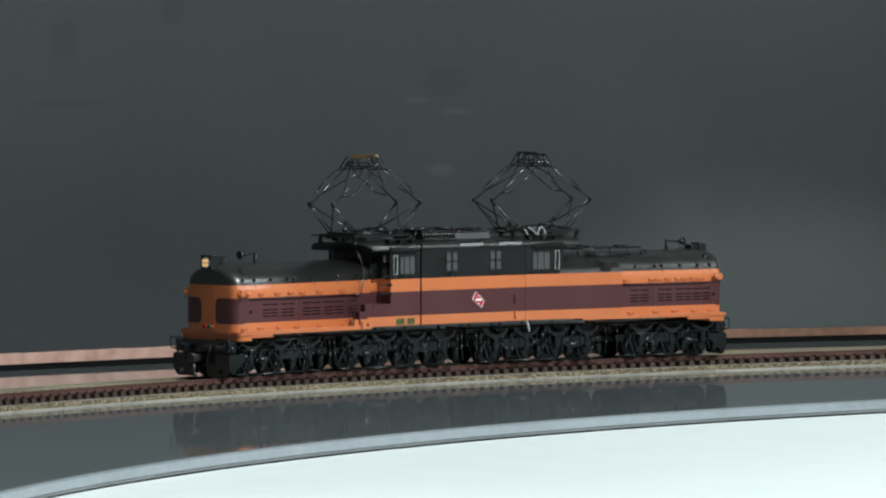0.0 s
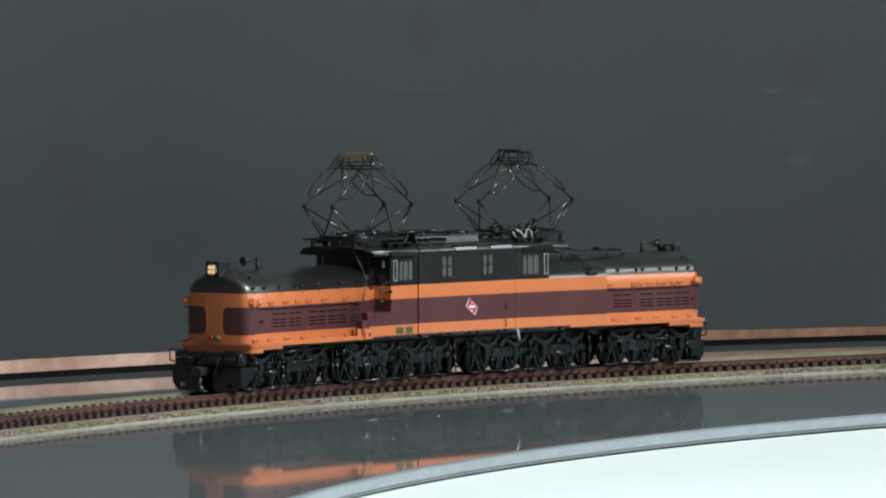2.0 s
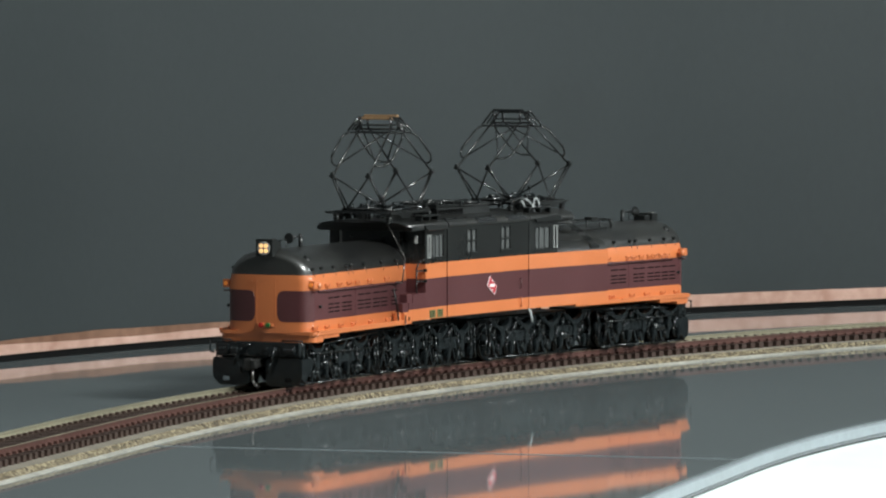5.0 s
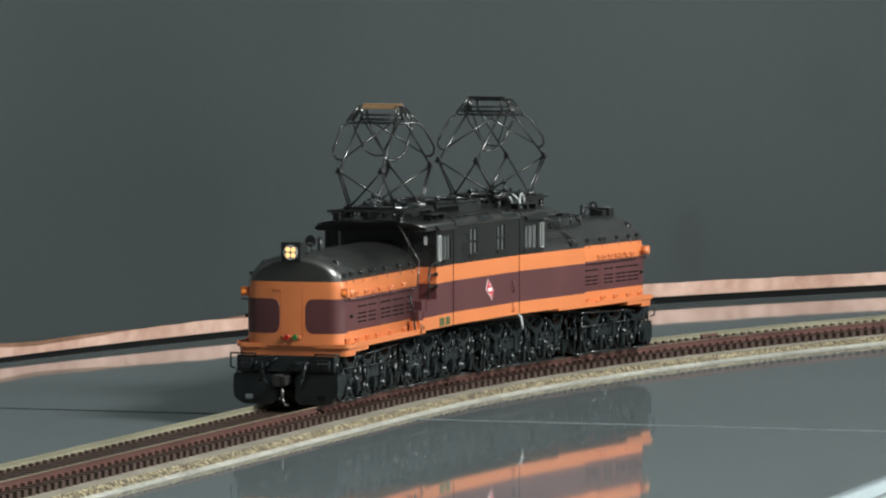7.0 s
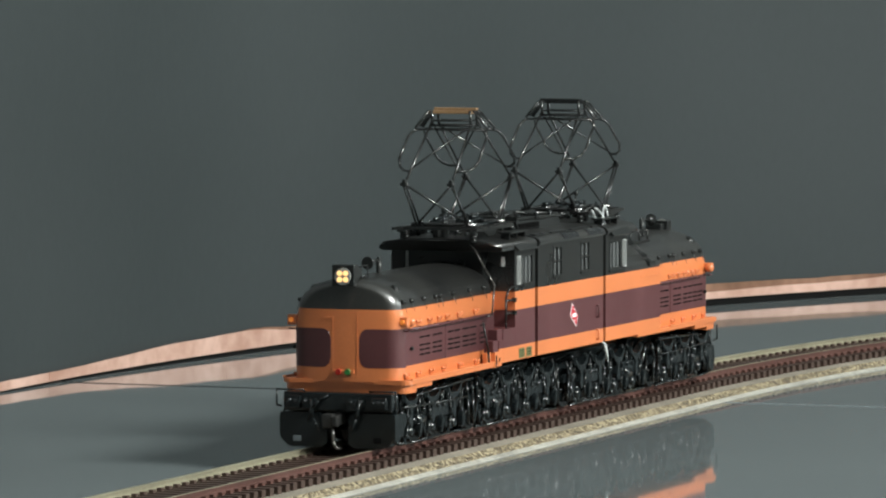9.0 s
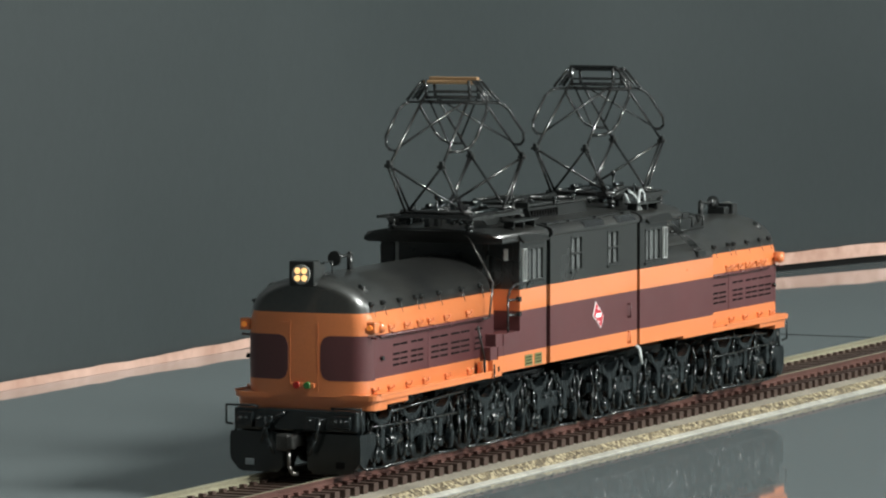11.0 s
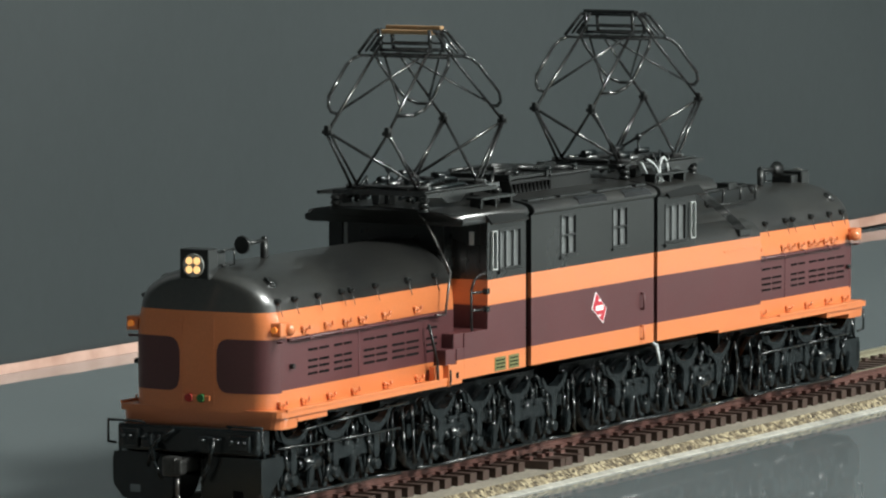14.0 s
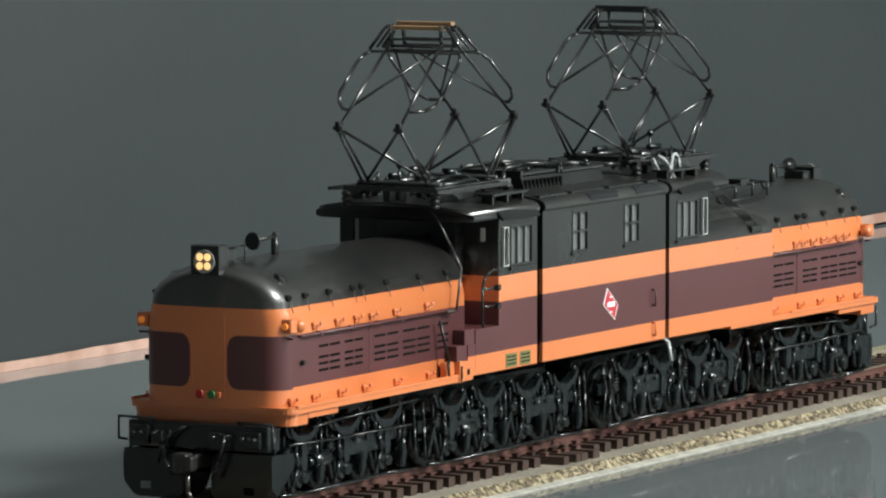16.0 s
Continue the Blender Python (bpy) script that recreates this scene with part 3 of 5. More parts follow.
def end_section(loco, name, x_in, x_end, lamp_top):
    """An end section: hood and cab. Its left side has the cab steps, its right side is smooth."""
    bm = bmesh.new()
    hood_shell(bm, x_end)
    d = x_end - 126.0
    root = endpart(name, bm, PAINTS, loco, "rounded orange and maroon hood with a dusty black roof")
    # lip round the hood's foot: a thin ledge, deeper at the nose
    ring = [(56.0, -17.4)]
    for sign in (-1, 1):
        for k in range(5):
            a = radians(22.5 * (k if sign > 0 else 4 - k))
            ring.append((123.3 + d + 2.2 * (math.cos(a) if sign < 0 else math.sin(radians(90) - a)), sign * (15.2 + 2.2 * math.sin(a))))
    ring.append((56.0, 17.4))
    def ledge(ring, z0, z1, k):
        b = bmesh.new()
        lo = [b.verts.new(V(x, y * k, z0)) for x, y in ring]
        hi = [b.verts.new(V(x, y, z1)) for x, y in ring]
        n = len(ring)
        for i in range(n):
            b.faces.new((lo[i], lo[(i + 1) % n], hi[(i + 1) % n], hi[i]))
        b.faces.new(lo[::-1]), b.faces.new(hi)
        bmesh.ops.recalc_face_normals(b, faces=b.faces[:])
        return b
    endpart("footboard", ledge(ring, 16.6, 17.7, 1.0), ORANGE, root, "orange ledge round the foot of the hood")
    endpart("nose_sill", ledge([(max(x, 119.5) - 0.5, y * 0.97) for x, y in ring], 14.4, 16.6, 0.985), ORANGE, root, "deep orange sill under the nose")
    for y0 in (15.6, -16.9):
        bm = bmesh.new()
        box(bm, 108, 119, y0, y0 + 1.3, 15.4, 16.6, 0.1)
        endpart("sill_bracket", bm, ORANGE, root)
    for x0, y0 in ((84, -17.55), (62, 16.9)):
        bm = bmesh.new()
        box(bm, x0, 124, y0, y0 + 0.65, 17.5, 18.1, 0.1)
        endpart("footboard_edge", bm, ORANGE, root)
    # two dark panels on the nose that run round the corners
    for s in (1, -1):
        bm = bmesh.new()
        us = [3.9 / NOSE_W + (1 - 3.9 / NOSE_W) * k / 14 for k in range(15)] + [1 + k / 8 for k in range(1, 9)]
        grid = []
        for u in us:
            x, y = nose_plan(u, x_end, 0.05)
            d_in = (u * NOSE_W - 3.9) if u <= 1 else 9
            inset = 2.3 - math.sqrt(max(0.0, 2.3 ** 2 - (2.3 - d_in) ** 2)) if d_in < 2.3 else 0.0
            grid.append([bm.verts.new(V(x, s * y, z)) for z in (20.7 + inset, 23.4, 27.8, 30.5 - inset)])
        for a, b in zip(grid, grid[1:]):
            for i in range(3):
                f = bm.faces.new((a[i], b[i], b[i + 1], a[i + 1]))
                f.smooth = True
        ex = bmesh.ops.extrude_face_region(bm, geom=bm.faces[:])
        for v in [g for g in ex["geom"] if isinstance(g, bmesh.types.BMVert)]:
            v.co.x -= 0.0003
            v.co.y -= s * 0.0003
        bmesh.ops.recalc_face_normals(bm, faces=bm.faces[:])
        for e in bm.edges:
            e.smooth = len(e.link_faces) == 2 and e.calc_face_angle() < 0.6
        endpart("nose_panel", bm, MAROON, root, "maroon panel with rounded corners painted on the nose")
    for y in (-3.3, 3.3):
        bm = bmesh.new()
        x = x_end - NOSE_BOW * (y / NOSE_W) ** 2
        box(bm, x - 0.2, x + 0.07, y - 0.09, y + 0.09, 18.4, 33.8)
        endpart("door_seam", bm, ORANGE, root)
    headlight(root, lamp_top)
    horn(root, 8.0 if name == "rear_body" else 0.0)
    for y in (14.6, -15.4):
        marker_lamp(root, y, d)
    for y, m, lb in ((1.6, REDLENS, "red nose lens"), (-0.9, GREEN, "green nose lens")):
        bm = bmesh.new()
        cyl(bm, (125.7 + d, -y, 19.6), (126.8 + d, -y, 19.6), 0.85, 12, 0.75)
        endpart("lens", bm, m, root, lb)
    bm = bmesh.new()
    box(bm, 125.4 + d, 126.4 + d, -3.0, 2.6, 19.1, 20.1, 0.15)
    endpart("lens_bracket", bm, ORANGE, root)
    bm = bmesh.new()
    box(bm, 125.3 + d, 126.05 + d, -5.4, -3.0, 33.0, 33.5)
    endpart("nose_catch", bm, ORANGE, root)
    # louvres, latches, lugs on both sides
    for s in (1, -1):
        turn = 0 if s > 0 else math.pi
        extra = [(120.6, 116.8), (116.1, 112.3)] if s < 0 else []
        for xa, xb in LOUVER_XS + extra:
            w = xa - xb
            for z in (27.7, 25.7, 24.5, 23.3):
                if s < 0 and xb < 78:
                    continue
                bm = bmesh.new()
                box(bm, xb, xa, s * HOOD_W - 0.08, s * HOOD_W + 0.08, z - 0.22, z + 0.22)
                endpart("louver", bm, INSIDE, root)
        for x in ((112.4, 103.8, 96.7, 90.8, 81.6, 69.1) if s > 0 else (115.5, 111.8, 107.5, 104.5, 99.5, 95.0, 91.5, 79.0)):
            if s < 0 and x < 78:
                continue
            shared("latch", LATCH, root, (x - JOINT, s * (HOOD_W - 0.05), 31.7), turn)
        for x in (121.0, 112.7, 102.9, 93.6, 81.3, 68.5):
            if s < 0 and x < 78:
                continue
            shared("latch", LATCH, root, (x - JOINT, s * HOOD_W, 18.6), turn)
        for x in (121.0, 114.9, 106.1, 97.1, 93.7, 84.1, 71.3, 60.5):
            shared("lug", LUG, root, (x - JOINT, s * (HOOD_W - 0.95), 36.9), turn)
        bm = bmesh.new()
        far = 60.0 if s > 0 else 77.0
        wire(bm, [(119.0, s * (HOOD_W + 0.1), 30.2), (118.0, s * (HOOD_W + 0.8), 30.2), (far, s * (HOOD_W + 0.8), 30.2)], 0.28)
        for x in (112, 100, 90, 81):
            cyl(bm, (x, s * (HOOD_W - 0.2), 30.2), (x, s * (HOOD_W + 1.1), 30.2), 0.45, 6)
        endpart("handrail", bm, MAROON, root, "thin maroon handrail along the hood")
        bm = bmesh.new()
        box(bm, 91.8, 92.2, s * HOOD_W - 0.1, s * HOOD_W + 0.06, 21.1, 30.0)
        endpart("panel_seam", bm, MAROON, root)
        bm = bmesh.new()
        sx = 117.8 if s > 0 else 122.0
        cyl(bm, (sx, s * HOOD_W, 25.3), (sx, s * (HOOD_W + 0.8), 25.3), 0.5, 8)
        endpart("stud", bm, BLACK, root)
        bm = bmesh.new()
        cyl(bm, (118.6 + d, s * 10.4, 39.6), (118.7 + d, s * 11.0, 40.7), 1.5, 12, 1.35)
        cyl(bm, (118.7 + d, s * 11.0, 40.7), (118.7 + d, s * 11.2, 41.0), 1.3, 12, 0.7)
        endpart("filler_cap", bm, BLACK, root)
    # cab walls: the left one short, with a step recess; the right one long below the stripe
    cab = [(31.5, 40.8, 36.9, 44.8)]
    bm = bmesh.new()
    side_wall(bm, x_in, 45.6, 16.7, 17.5, 17.3, 47.0, cab)
    side_wall(bm, 45.6, 55.2, 16.7, 17.5, 17.3, 26.0)
    side_wall(bm, 55.2, 58.3, 16.7, 17.48, 17.3, 23.3)
    side_wall(bm, 58.3, 61.4, 16.7, 17.5, 17.3, 20.4)
    side_wall(bm, 45.0, 54.2, 9.2, 9.8, 17.3, STRIPE)
    side_wall(bm, 44.8, 45.59, 9.8, 16.7, 17.3, STRIPE)
    box(bm, 45.6, 55.2, 9.8, 16.7, 25.4, 25.99, mi=1)
    endpart("cab_side", bm, PAINTS, root, "cab side with window above an orange and maroon band")
    bm = bmesh.new()
    side_wall(bm, x_in, 45.0, -17.5, -16.7, 17.3, 47.0, cab)
    side_wall(bm, 45.0, 75.0, -17.5, -16.7, 17.3, STRIPE)
    side_wall(bm, 74.3, 74.99, -16.7, -15.0, 17.3, STRIPE)
    endpart("cab_side", bm, PAINTS, root, "long smooth orange and maroon cab side")
    bm = bmesh.new()
    prism(bm, [(-17.4, STRIPE), (-12.8, STRIPE), (-12.8, 39.0), (-14.4, 38.6), (-15.8, 37.9), (-16.6, 37.2), (-17.1, 36.4)], 45.0, 75.0, axis="x")
    for f in bm.faces:
        f.smooth = True
    for e in bm.edges:
        e.smooth = e.calc_face_angle(3.0) < 0.75
    endpart("side_deck", bm, HOOD, root, "dark sloping deck beside the hood")
    bm = bmesh.new()
    box(bm, 58, 74, -17.62, -17.4, 33.0, 33.5)
    endpart("side_moulding", bm, ORANGE, root)
    for y in (17.5, -17.5):
        window_unit(31.5, 40.8, 36.9, 44.8, y, root, endpart, bars=2)
        s = 1 if y > 0 else -1
        bm = bmesh.new()
        lo, hi = sorted((y, y + s * 0.5))
        for xa, xb, za, zb in ((42.3, 42.5, 37.2, 44.7), (44.1, 44.3, 37.2, 44.7), (42.5, 44.1, 37.2, 37.4), (42.5, 44.1, 44.5, 44.7)):
            box(bm, xa, xb, lo, hi, za, zb)
        endpart("wind_deflector", bm, WHITE, root, "narrow white-edged wind deflector beside the cab window")
        bm = bmesh.new()
        box(bm, 31.0, 41.3, lo, y + s * 0.45 if s > 0 else hi, 36.2, 36.8) if s > 0 else box(bm, 31.0, 41.3, y - 0.45, y, 36.2, 36.8)
        endpart("window_sill", bm, BLACK, root)
        bm = bmesh.new()
        a, b = sorted((y - s * 0.3, y + s * 1.6))
        prism(bm, [(y - s * 0.3, 47.0), (y + s * 1.3, 46.1), (y + s * 1.5, 46.4), (y, 48.0)], 31.0, 46.4, axis="x")
        endpart("window_visor", bm, BLACK, root)
    bm = bmesh.new()
    box(bm, 48.0, 49.0, -11.2, 9.1, 34.0, 48.6)
    box(bm, 48.0, 49.0, -13.7, -12.4, 34.0, 48.4)
    box(bm, 48.1, 48.9, -12.4, -11.2, 34.0, 41.4)
    box(bm, 48.1, 48.9, -12.4, -11.2, 46.8, 48.4)
    endpart("cab_front", bm, BLACK, root, "black cab front wall over the hood")
    for q in ((44.8, 45.6, 9.2, 16.7, STRIPE, 47.4), (44.3, 44.99, -16.7, -13.0, STRIPE, 47.4), (44.8, 49.0, 9.1, 9.8, 34.0, 48.8), (44.6, 48.0, -13.7, -13.0, 34.0, 48.4)):
        bm = bmesh.new()
        box(bm, *q)
        endpart("cab_panel", bm, BLACK, root)
    bm = bmesh.new()
    box(bm, 45.0, 45.9, 16.9, 17.6, STRIPE, 47.0, 0.15)
    endpart("cab_post", bm, BLACK, root)
    # White pane paints in the lit reveal seen through the slit.
    bm = bmesh.new()
    box(bm, 48.5, 48.7, -12.2, -11.4, 41.4, 46.8)
    endpart("front_window", bm, WHITE, root, "narrow front window pane painted white as a lit reveal")
    bm = bmesh.new()
    box(bm, 45.55, 45.75, 13.6, 14.6, 42.0, 44.6)
    endpart("door_window", bm, WHITE, root, "small pale pane in the cab door")
    bm = bmesh.new()
    box(bm, 45.55, 45.72, 12.9, 13.1, 36.0, 46.6)
    box(bm, 45.55, 45.72, 15.6, 15.8, 36.0, 46.6)
    endpart("door_stile", bm, BLACK, root)
    bm = bmesh.new()
    roof_slab(bm, x_in + 0.1, 60.0, 17.8)
    for v in bm.verts:
        if v.co.x > 0.0599:
            v.co.x -= 0.0045 * (abs(v.co.y) / 0.0178) ** 4
            v.co.y *= 0.95
            v.co.z -= 0.0003
    bmesh.ops.bevel(bm, geom=[e for e in bm.edges if all(v.co.x > 0.0555 for v in e.verts)], offset=0.0007, segments=2, affect="EDGES")
    roof = endpart("cab_roof", bm, HOOD, root, "black arched cab roof with an overhang")
    bm = bmesh.new()
    box(bm, x_in + 0.2, 47.0, -16.6, 16.6, 17.4, 20)
    box(bm, x_in + 0.1, x_in + 0.7, -16.6, 16.6, 20, 46.8)
    endpart("cab_floor", bm, INSIDE, root)
    # steps and ladder in the recess
    bm = bmesh.new()
    wire(bm, [(50.4, 16.7, 25.9), (51.3, 16.9, 27.2), (51.2, 16.9, 34.0), (50.3, 17.1, 35.8), (48.6, 17.5, 36.7), (46.4, 17.6, 36.8)], 0.27)
    for z in (33.3, 29.9):
        wire(bm, [(51.2, 16.9, z), (45.7, 17.4, z)], 0.27)
        box(bm, 45.3, 46.5, 16.9, 17.9, z - 0.55, z + 0.55, 0.1)
    endpart("ladder", bm, BLACK, root, "small black cab ladder")
    for x, z in ((57.0, 23.2), (60.2, 20.4)):
        bm = bmesh.new()
        box(bm, x - 2.0, x + 2.2, 12.0, 17.3, z, z + 3.0, 0.15)
        endpart("step", bm, MAROON, root, "maroon box step")
    bm = bmesh.new()
    box(bm, 61.0, 62.0, 15.5, 17.75, 16.4, 20.6, 0.15)
    box(bm, 62.0, 65.6, 15.4, 16.6, 17.4, 20.5, 0.15)
    endpart("end_block", bm, ORANGE, root)
    bm = bmesh.new()
    box(bm, 57.6, 58.6, 17.42, 17.56, 17.7, 18.8)
    endpart("step_hole", bm, INSIDE, root)
    bm = bmesh.new()
    wire(bm, [(61.6, 17.5, 16.0), (61.6, 17.9, 17.4), (61.5, 17.9, 19.6)], 0.22)
    endpart("pin", bm, FRAME, root)
    bm = bmesh.new()
    wire(bm, [(57.0, 8.6, 48.6), (57.0, 10.0, 47.3), (57.0, 13.0, 42.2), (58.7, 16.3, 37.9), (60.9, 16.4, 30.0), (64.0, 16.0, 30.1)], 0.24)
    endpart("pipe", bm, BAREWIRE, root, "bare metal pipe from cab roof to hood")
    bm = bmesh.new()
    wire(bm, [(66.6, 15.9, 28.6), (65.0, 16.9, 21.0), (65.6, 17.3, 17.8)], 0.3)
    endpart("grab_iron", bm, BLACK, root)
    for x0, x1 in ((32.5, 36.8), (38.1, 42.7)):
        bm = bmesh.new()
        box(bm, x0, x1, 17.5, 17.62, 17.6, 20.2)
        pl = endpart("builder_plate", bm, PLATE, root, "olive builder's plate with unreadable lines")
        for z in (18.2, 18.9, 19.6):
            bm = bmesh.new()
            box(bm, x0 + 0.4, x1 - 0.4, 17.6, 17.66, z - 0.12, z + 0.12)
            endpart("plate_line", bm, INSIDE, root)
    if name != "rear_body":
        return root
    # cable bundle on the smooth side, pipes on the hood top
    for pts in ([(50, -8.5, 47.0), (56, -8.5, 44.6), (92, -6.0, 44.6), (96, -5, 42.5)], [(56, -4.5, 44.8), (90, -3.0, 44.8)], [(62, -11.5, 42.2), (84, -11.0, 42.2)]):
        bm = bmesh.new()
        wire(bm, pts, 0.35)
        endpart("hood_pipe", bm, BLACK, root, "black pipe along the hood top")
    for x in (60, 68, 76, 84, 91):
        bm = bmesh.new()
        wire(bm, [(x, -8.0, 41.5), (x, -8.2, 44.6), (x, -3.2, 44.8)], 0.3)
        endpart("pipe_bracket", bm, BLACK, root)
    for k in range(4):
        bm = bmesh.new()
        x = 61.6 + 1.15 * k
        wire(bm, [(x - 8.0, -9.4, 46.8), (x - 5.0, -10.2, 46.4), (x + 0.4, -13.0, 42.2), (x + 3.0, -15.6, 39.0), (x + 4.0, -17.2, 36.8)], 0.2)
        endpart("sand_pipe", bm, BLACK, root, "black pipe bent over the hood shoulder")
    bm = bmesh.new()
    box(bm, 64.8, 69.8, -17.8, -16.4, 36.0, 37.4, 0.2)
    endpart("pipe_foot", bm, BLACK, root)
    for x in (66, 80):
        bm = bmesh.new()
        box(bm, x, x + 4, -7.4, -4.2, 44.3, 45.8, 0.2)
        endpart("fitting", bm, BLACK, root)
    return root


def pantograph(loco, strip, strip_label, lean):
    """A raised diamond pantograph; its base frame is the part, the arms are its pieces. Its head is leaned sideways to
    fit the camera's view.
    """
    c = 43.0

    def endpart(name, bm, mat, parent=None, label=""):
        for v in bm.verts:
            v.co.x -= JOINT * 0.001
            v.co.y += lean * 0.001 * max(0.0, v.co.z * 1000 - 64.3) / 18.5
        return part(name, bm, mat, parent, label)

    bm = bmesh.new()
    outer = [(c - 15.5, -10.0), (c + 15.5, -10.0), (c + 15.5, 10.0), (c - 15.5, 10.0)]
    inner = [(c - 14.6, -9.1), (c + 14.6, -9.1), (c + 14.6, 9.1), (c - 14.6, 9.1)]
    lv = [[bm.verts.new(V(x, y, z)) for x, y in q] for z in (52.0, 52.9) for q in (outer, inner)]
    for i in range(4):
        k = (i + 1) % 4
        for a, d in ((0, 1), (1, 3), (3, 2), (2, 0)):
            bm.faces.new((lv[a][i], lv[a][k], lv[d][k], lv[d][i]))
    bmesh.ops.recalc_face_normals(bm, faces=bm.faces[:])
    base = endpart("pantograph", bm, WIRE, loco, "raised diamond pantograph of blackened wire")
    for x in (c - 10, c + 10):
        bm = bmesh.new()
        box(bm, x - 0.5, x + 0.5, -9.2, 9.2, 52.1, 52.8)
        endpart("cross_member", bm, WIRE, base)
    for x in (c - 11.5, c + 11.5):
        bm = bmesh.new()
        cyl(bm, (x, -9, 53.2), (x, 9, 53.2), 0.55, 8)
        endpart("pivot_shaft", bm, WIRE, base)
    for x, y in ((c - 4, 3), (c + 3, -2), (c - 1, -5)):
        bm = bmesh.new()
        cyl(bm, (x - 5, y, 53.4), (x + 5, y, 53.4), 0.6, 8)
        endpart("raising_cylinder", bm, WIRE, base)
    for x in (c - 15, c + 15):
        for y in (-9.5, 9.5):
            bm = bmesh.new()
            for z in (49.0, 50.0, 51.0):
                cyl(bm, (x, y, z), (x, y, z + 0.9), 1.2, 10, 0.8)
            endpart("insulator", bm, BLACK, base)
    ky, kx, kz = 6.5, 23.7, 64.3
    for fx in (1, -1):
        for fy in (1, -1):
            knee = (c + fx * kx, fy * ky, kz)
            bm = bmesh.new()
            for d in (-1.0, 1.0):
                cyl(bm, (c + fx * (11.5 + d * 1.2), fy * (ky + 0.6), 52.8), (knee[0] + 0.25 * d, fy * (ky + 0.3 * d), kz), 0.29, 6)
            endpart("lower_arm", bm, WIRE, base)
            bm = bmesh.new()
            cyl(bm, (c + fx * 11.0, -fy * (ky + 1.2), 53.0), knee, 0.31, 6)
            endpart("lower_brace", bm, WIRE, base)
            bm = bmesh.new()
            box(bm, knee[0] - 0.55, knee[0] + 0.55, knee[1] - 0.5, knee[1] + 0.5, kz - 0.7, kz + 1.3, 0.2)
            cyl(bm, (knee[0], knee[1] - 1.0, kz), (knee[0], knee[1] + 1.0, kz), 0.5, 8)
            endpart("knee_joint", bm, BLACK, base)
            bm = bmesh.new()
            cyl(bm, knee, (c + fx * 2.6, fy * 5.6, 79.8), 0.32, 6)
            endpart("upper_arm", bm, WIRE, base)
            bm = bmesh.new()
            cyl(bm, (c + fx * 17.5, fy * 6.3, 68.4), (c + fx * 3.0, -fy * 4.6, 78.4), 0.26, 5)
            endpart("upper_brace", bm, WIRE, base)
            bm = bmesh.new()
            wire(bm, [(c + fx * 3.2, fy * 9.5, 77.9), (c + fx * 4.6, fy * 10.4, 77.4), (c + fx * 6.5, fy * 11.0, 76.2), (c + fx * 14.0, fy * 11.2, 70.4), (c + fx * 15.8, fy * 10.4, 68.6), (c + fx * 17.4, fy * 8.8, 67.6), (c + fx * 19.4, fy * 6.4, 67.5)], 0.35)
            endpart("horn_wire", bm, WIRE, base)
    for fx in (1, -1):
        bm = bmesh.new()
        wire(bm, [(c + fx * 3.2, -9.5, 77.9), (c + fx * 3.2, 9.5, 77.9)], 0.32)
        endpart("cross_bar", bm, WIRE, base)
        for fy in (1, -1):
            bm = bmesh.new()
            wire(bm, [(c + fx * 1.9, fy * 5.8, 82.9), (c + fx * 2.3, fy * 6.6, 82.6), (c + fx * 3.0, fy * 10.2, 78.3)], 0.34)
            wire(bm, [(c + fx * 0.9, fy * 5.8, 83.0), (c + fx * 1.0, fy * 9.6, 78.6)], 0.28)
            endpart("end_horn", bm, WIRE, base)
        bm = bmesh.new()
        box(bm, c + fx * 1.75 - 0.8, c + fx * 1.75 + 0.8, -6.0, 6.0, 82.5 - 0.35 * fx, 83.3 - 0.35 * fx, 0.15)
        endpart("contact_strip", bm, strip, base, strip_label)
        bm = bmesh.new()
        for y in (-5.4, 5.4):
            cyl(bm, (c + fx * 2.6, y, 78.6), (c + fx * 2.4, y, 83.0), 0.4, 6)
        cyl(bm, (c + fx * 2.6, -5.4, 79.0), (c + fx * 2.6, 5.4, 79.0), 0.35, 6)
        cyl(bm, (c + fx * 2.5, -5.4, 80.3), (c + fx * 2.5, 5.4, 80.3), 0.25, 6)
        endpart("head_frame", bm, WIRE, base)
    return base


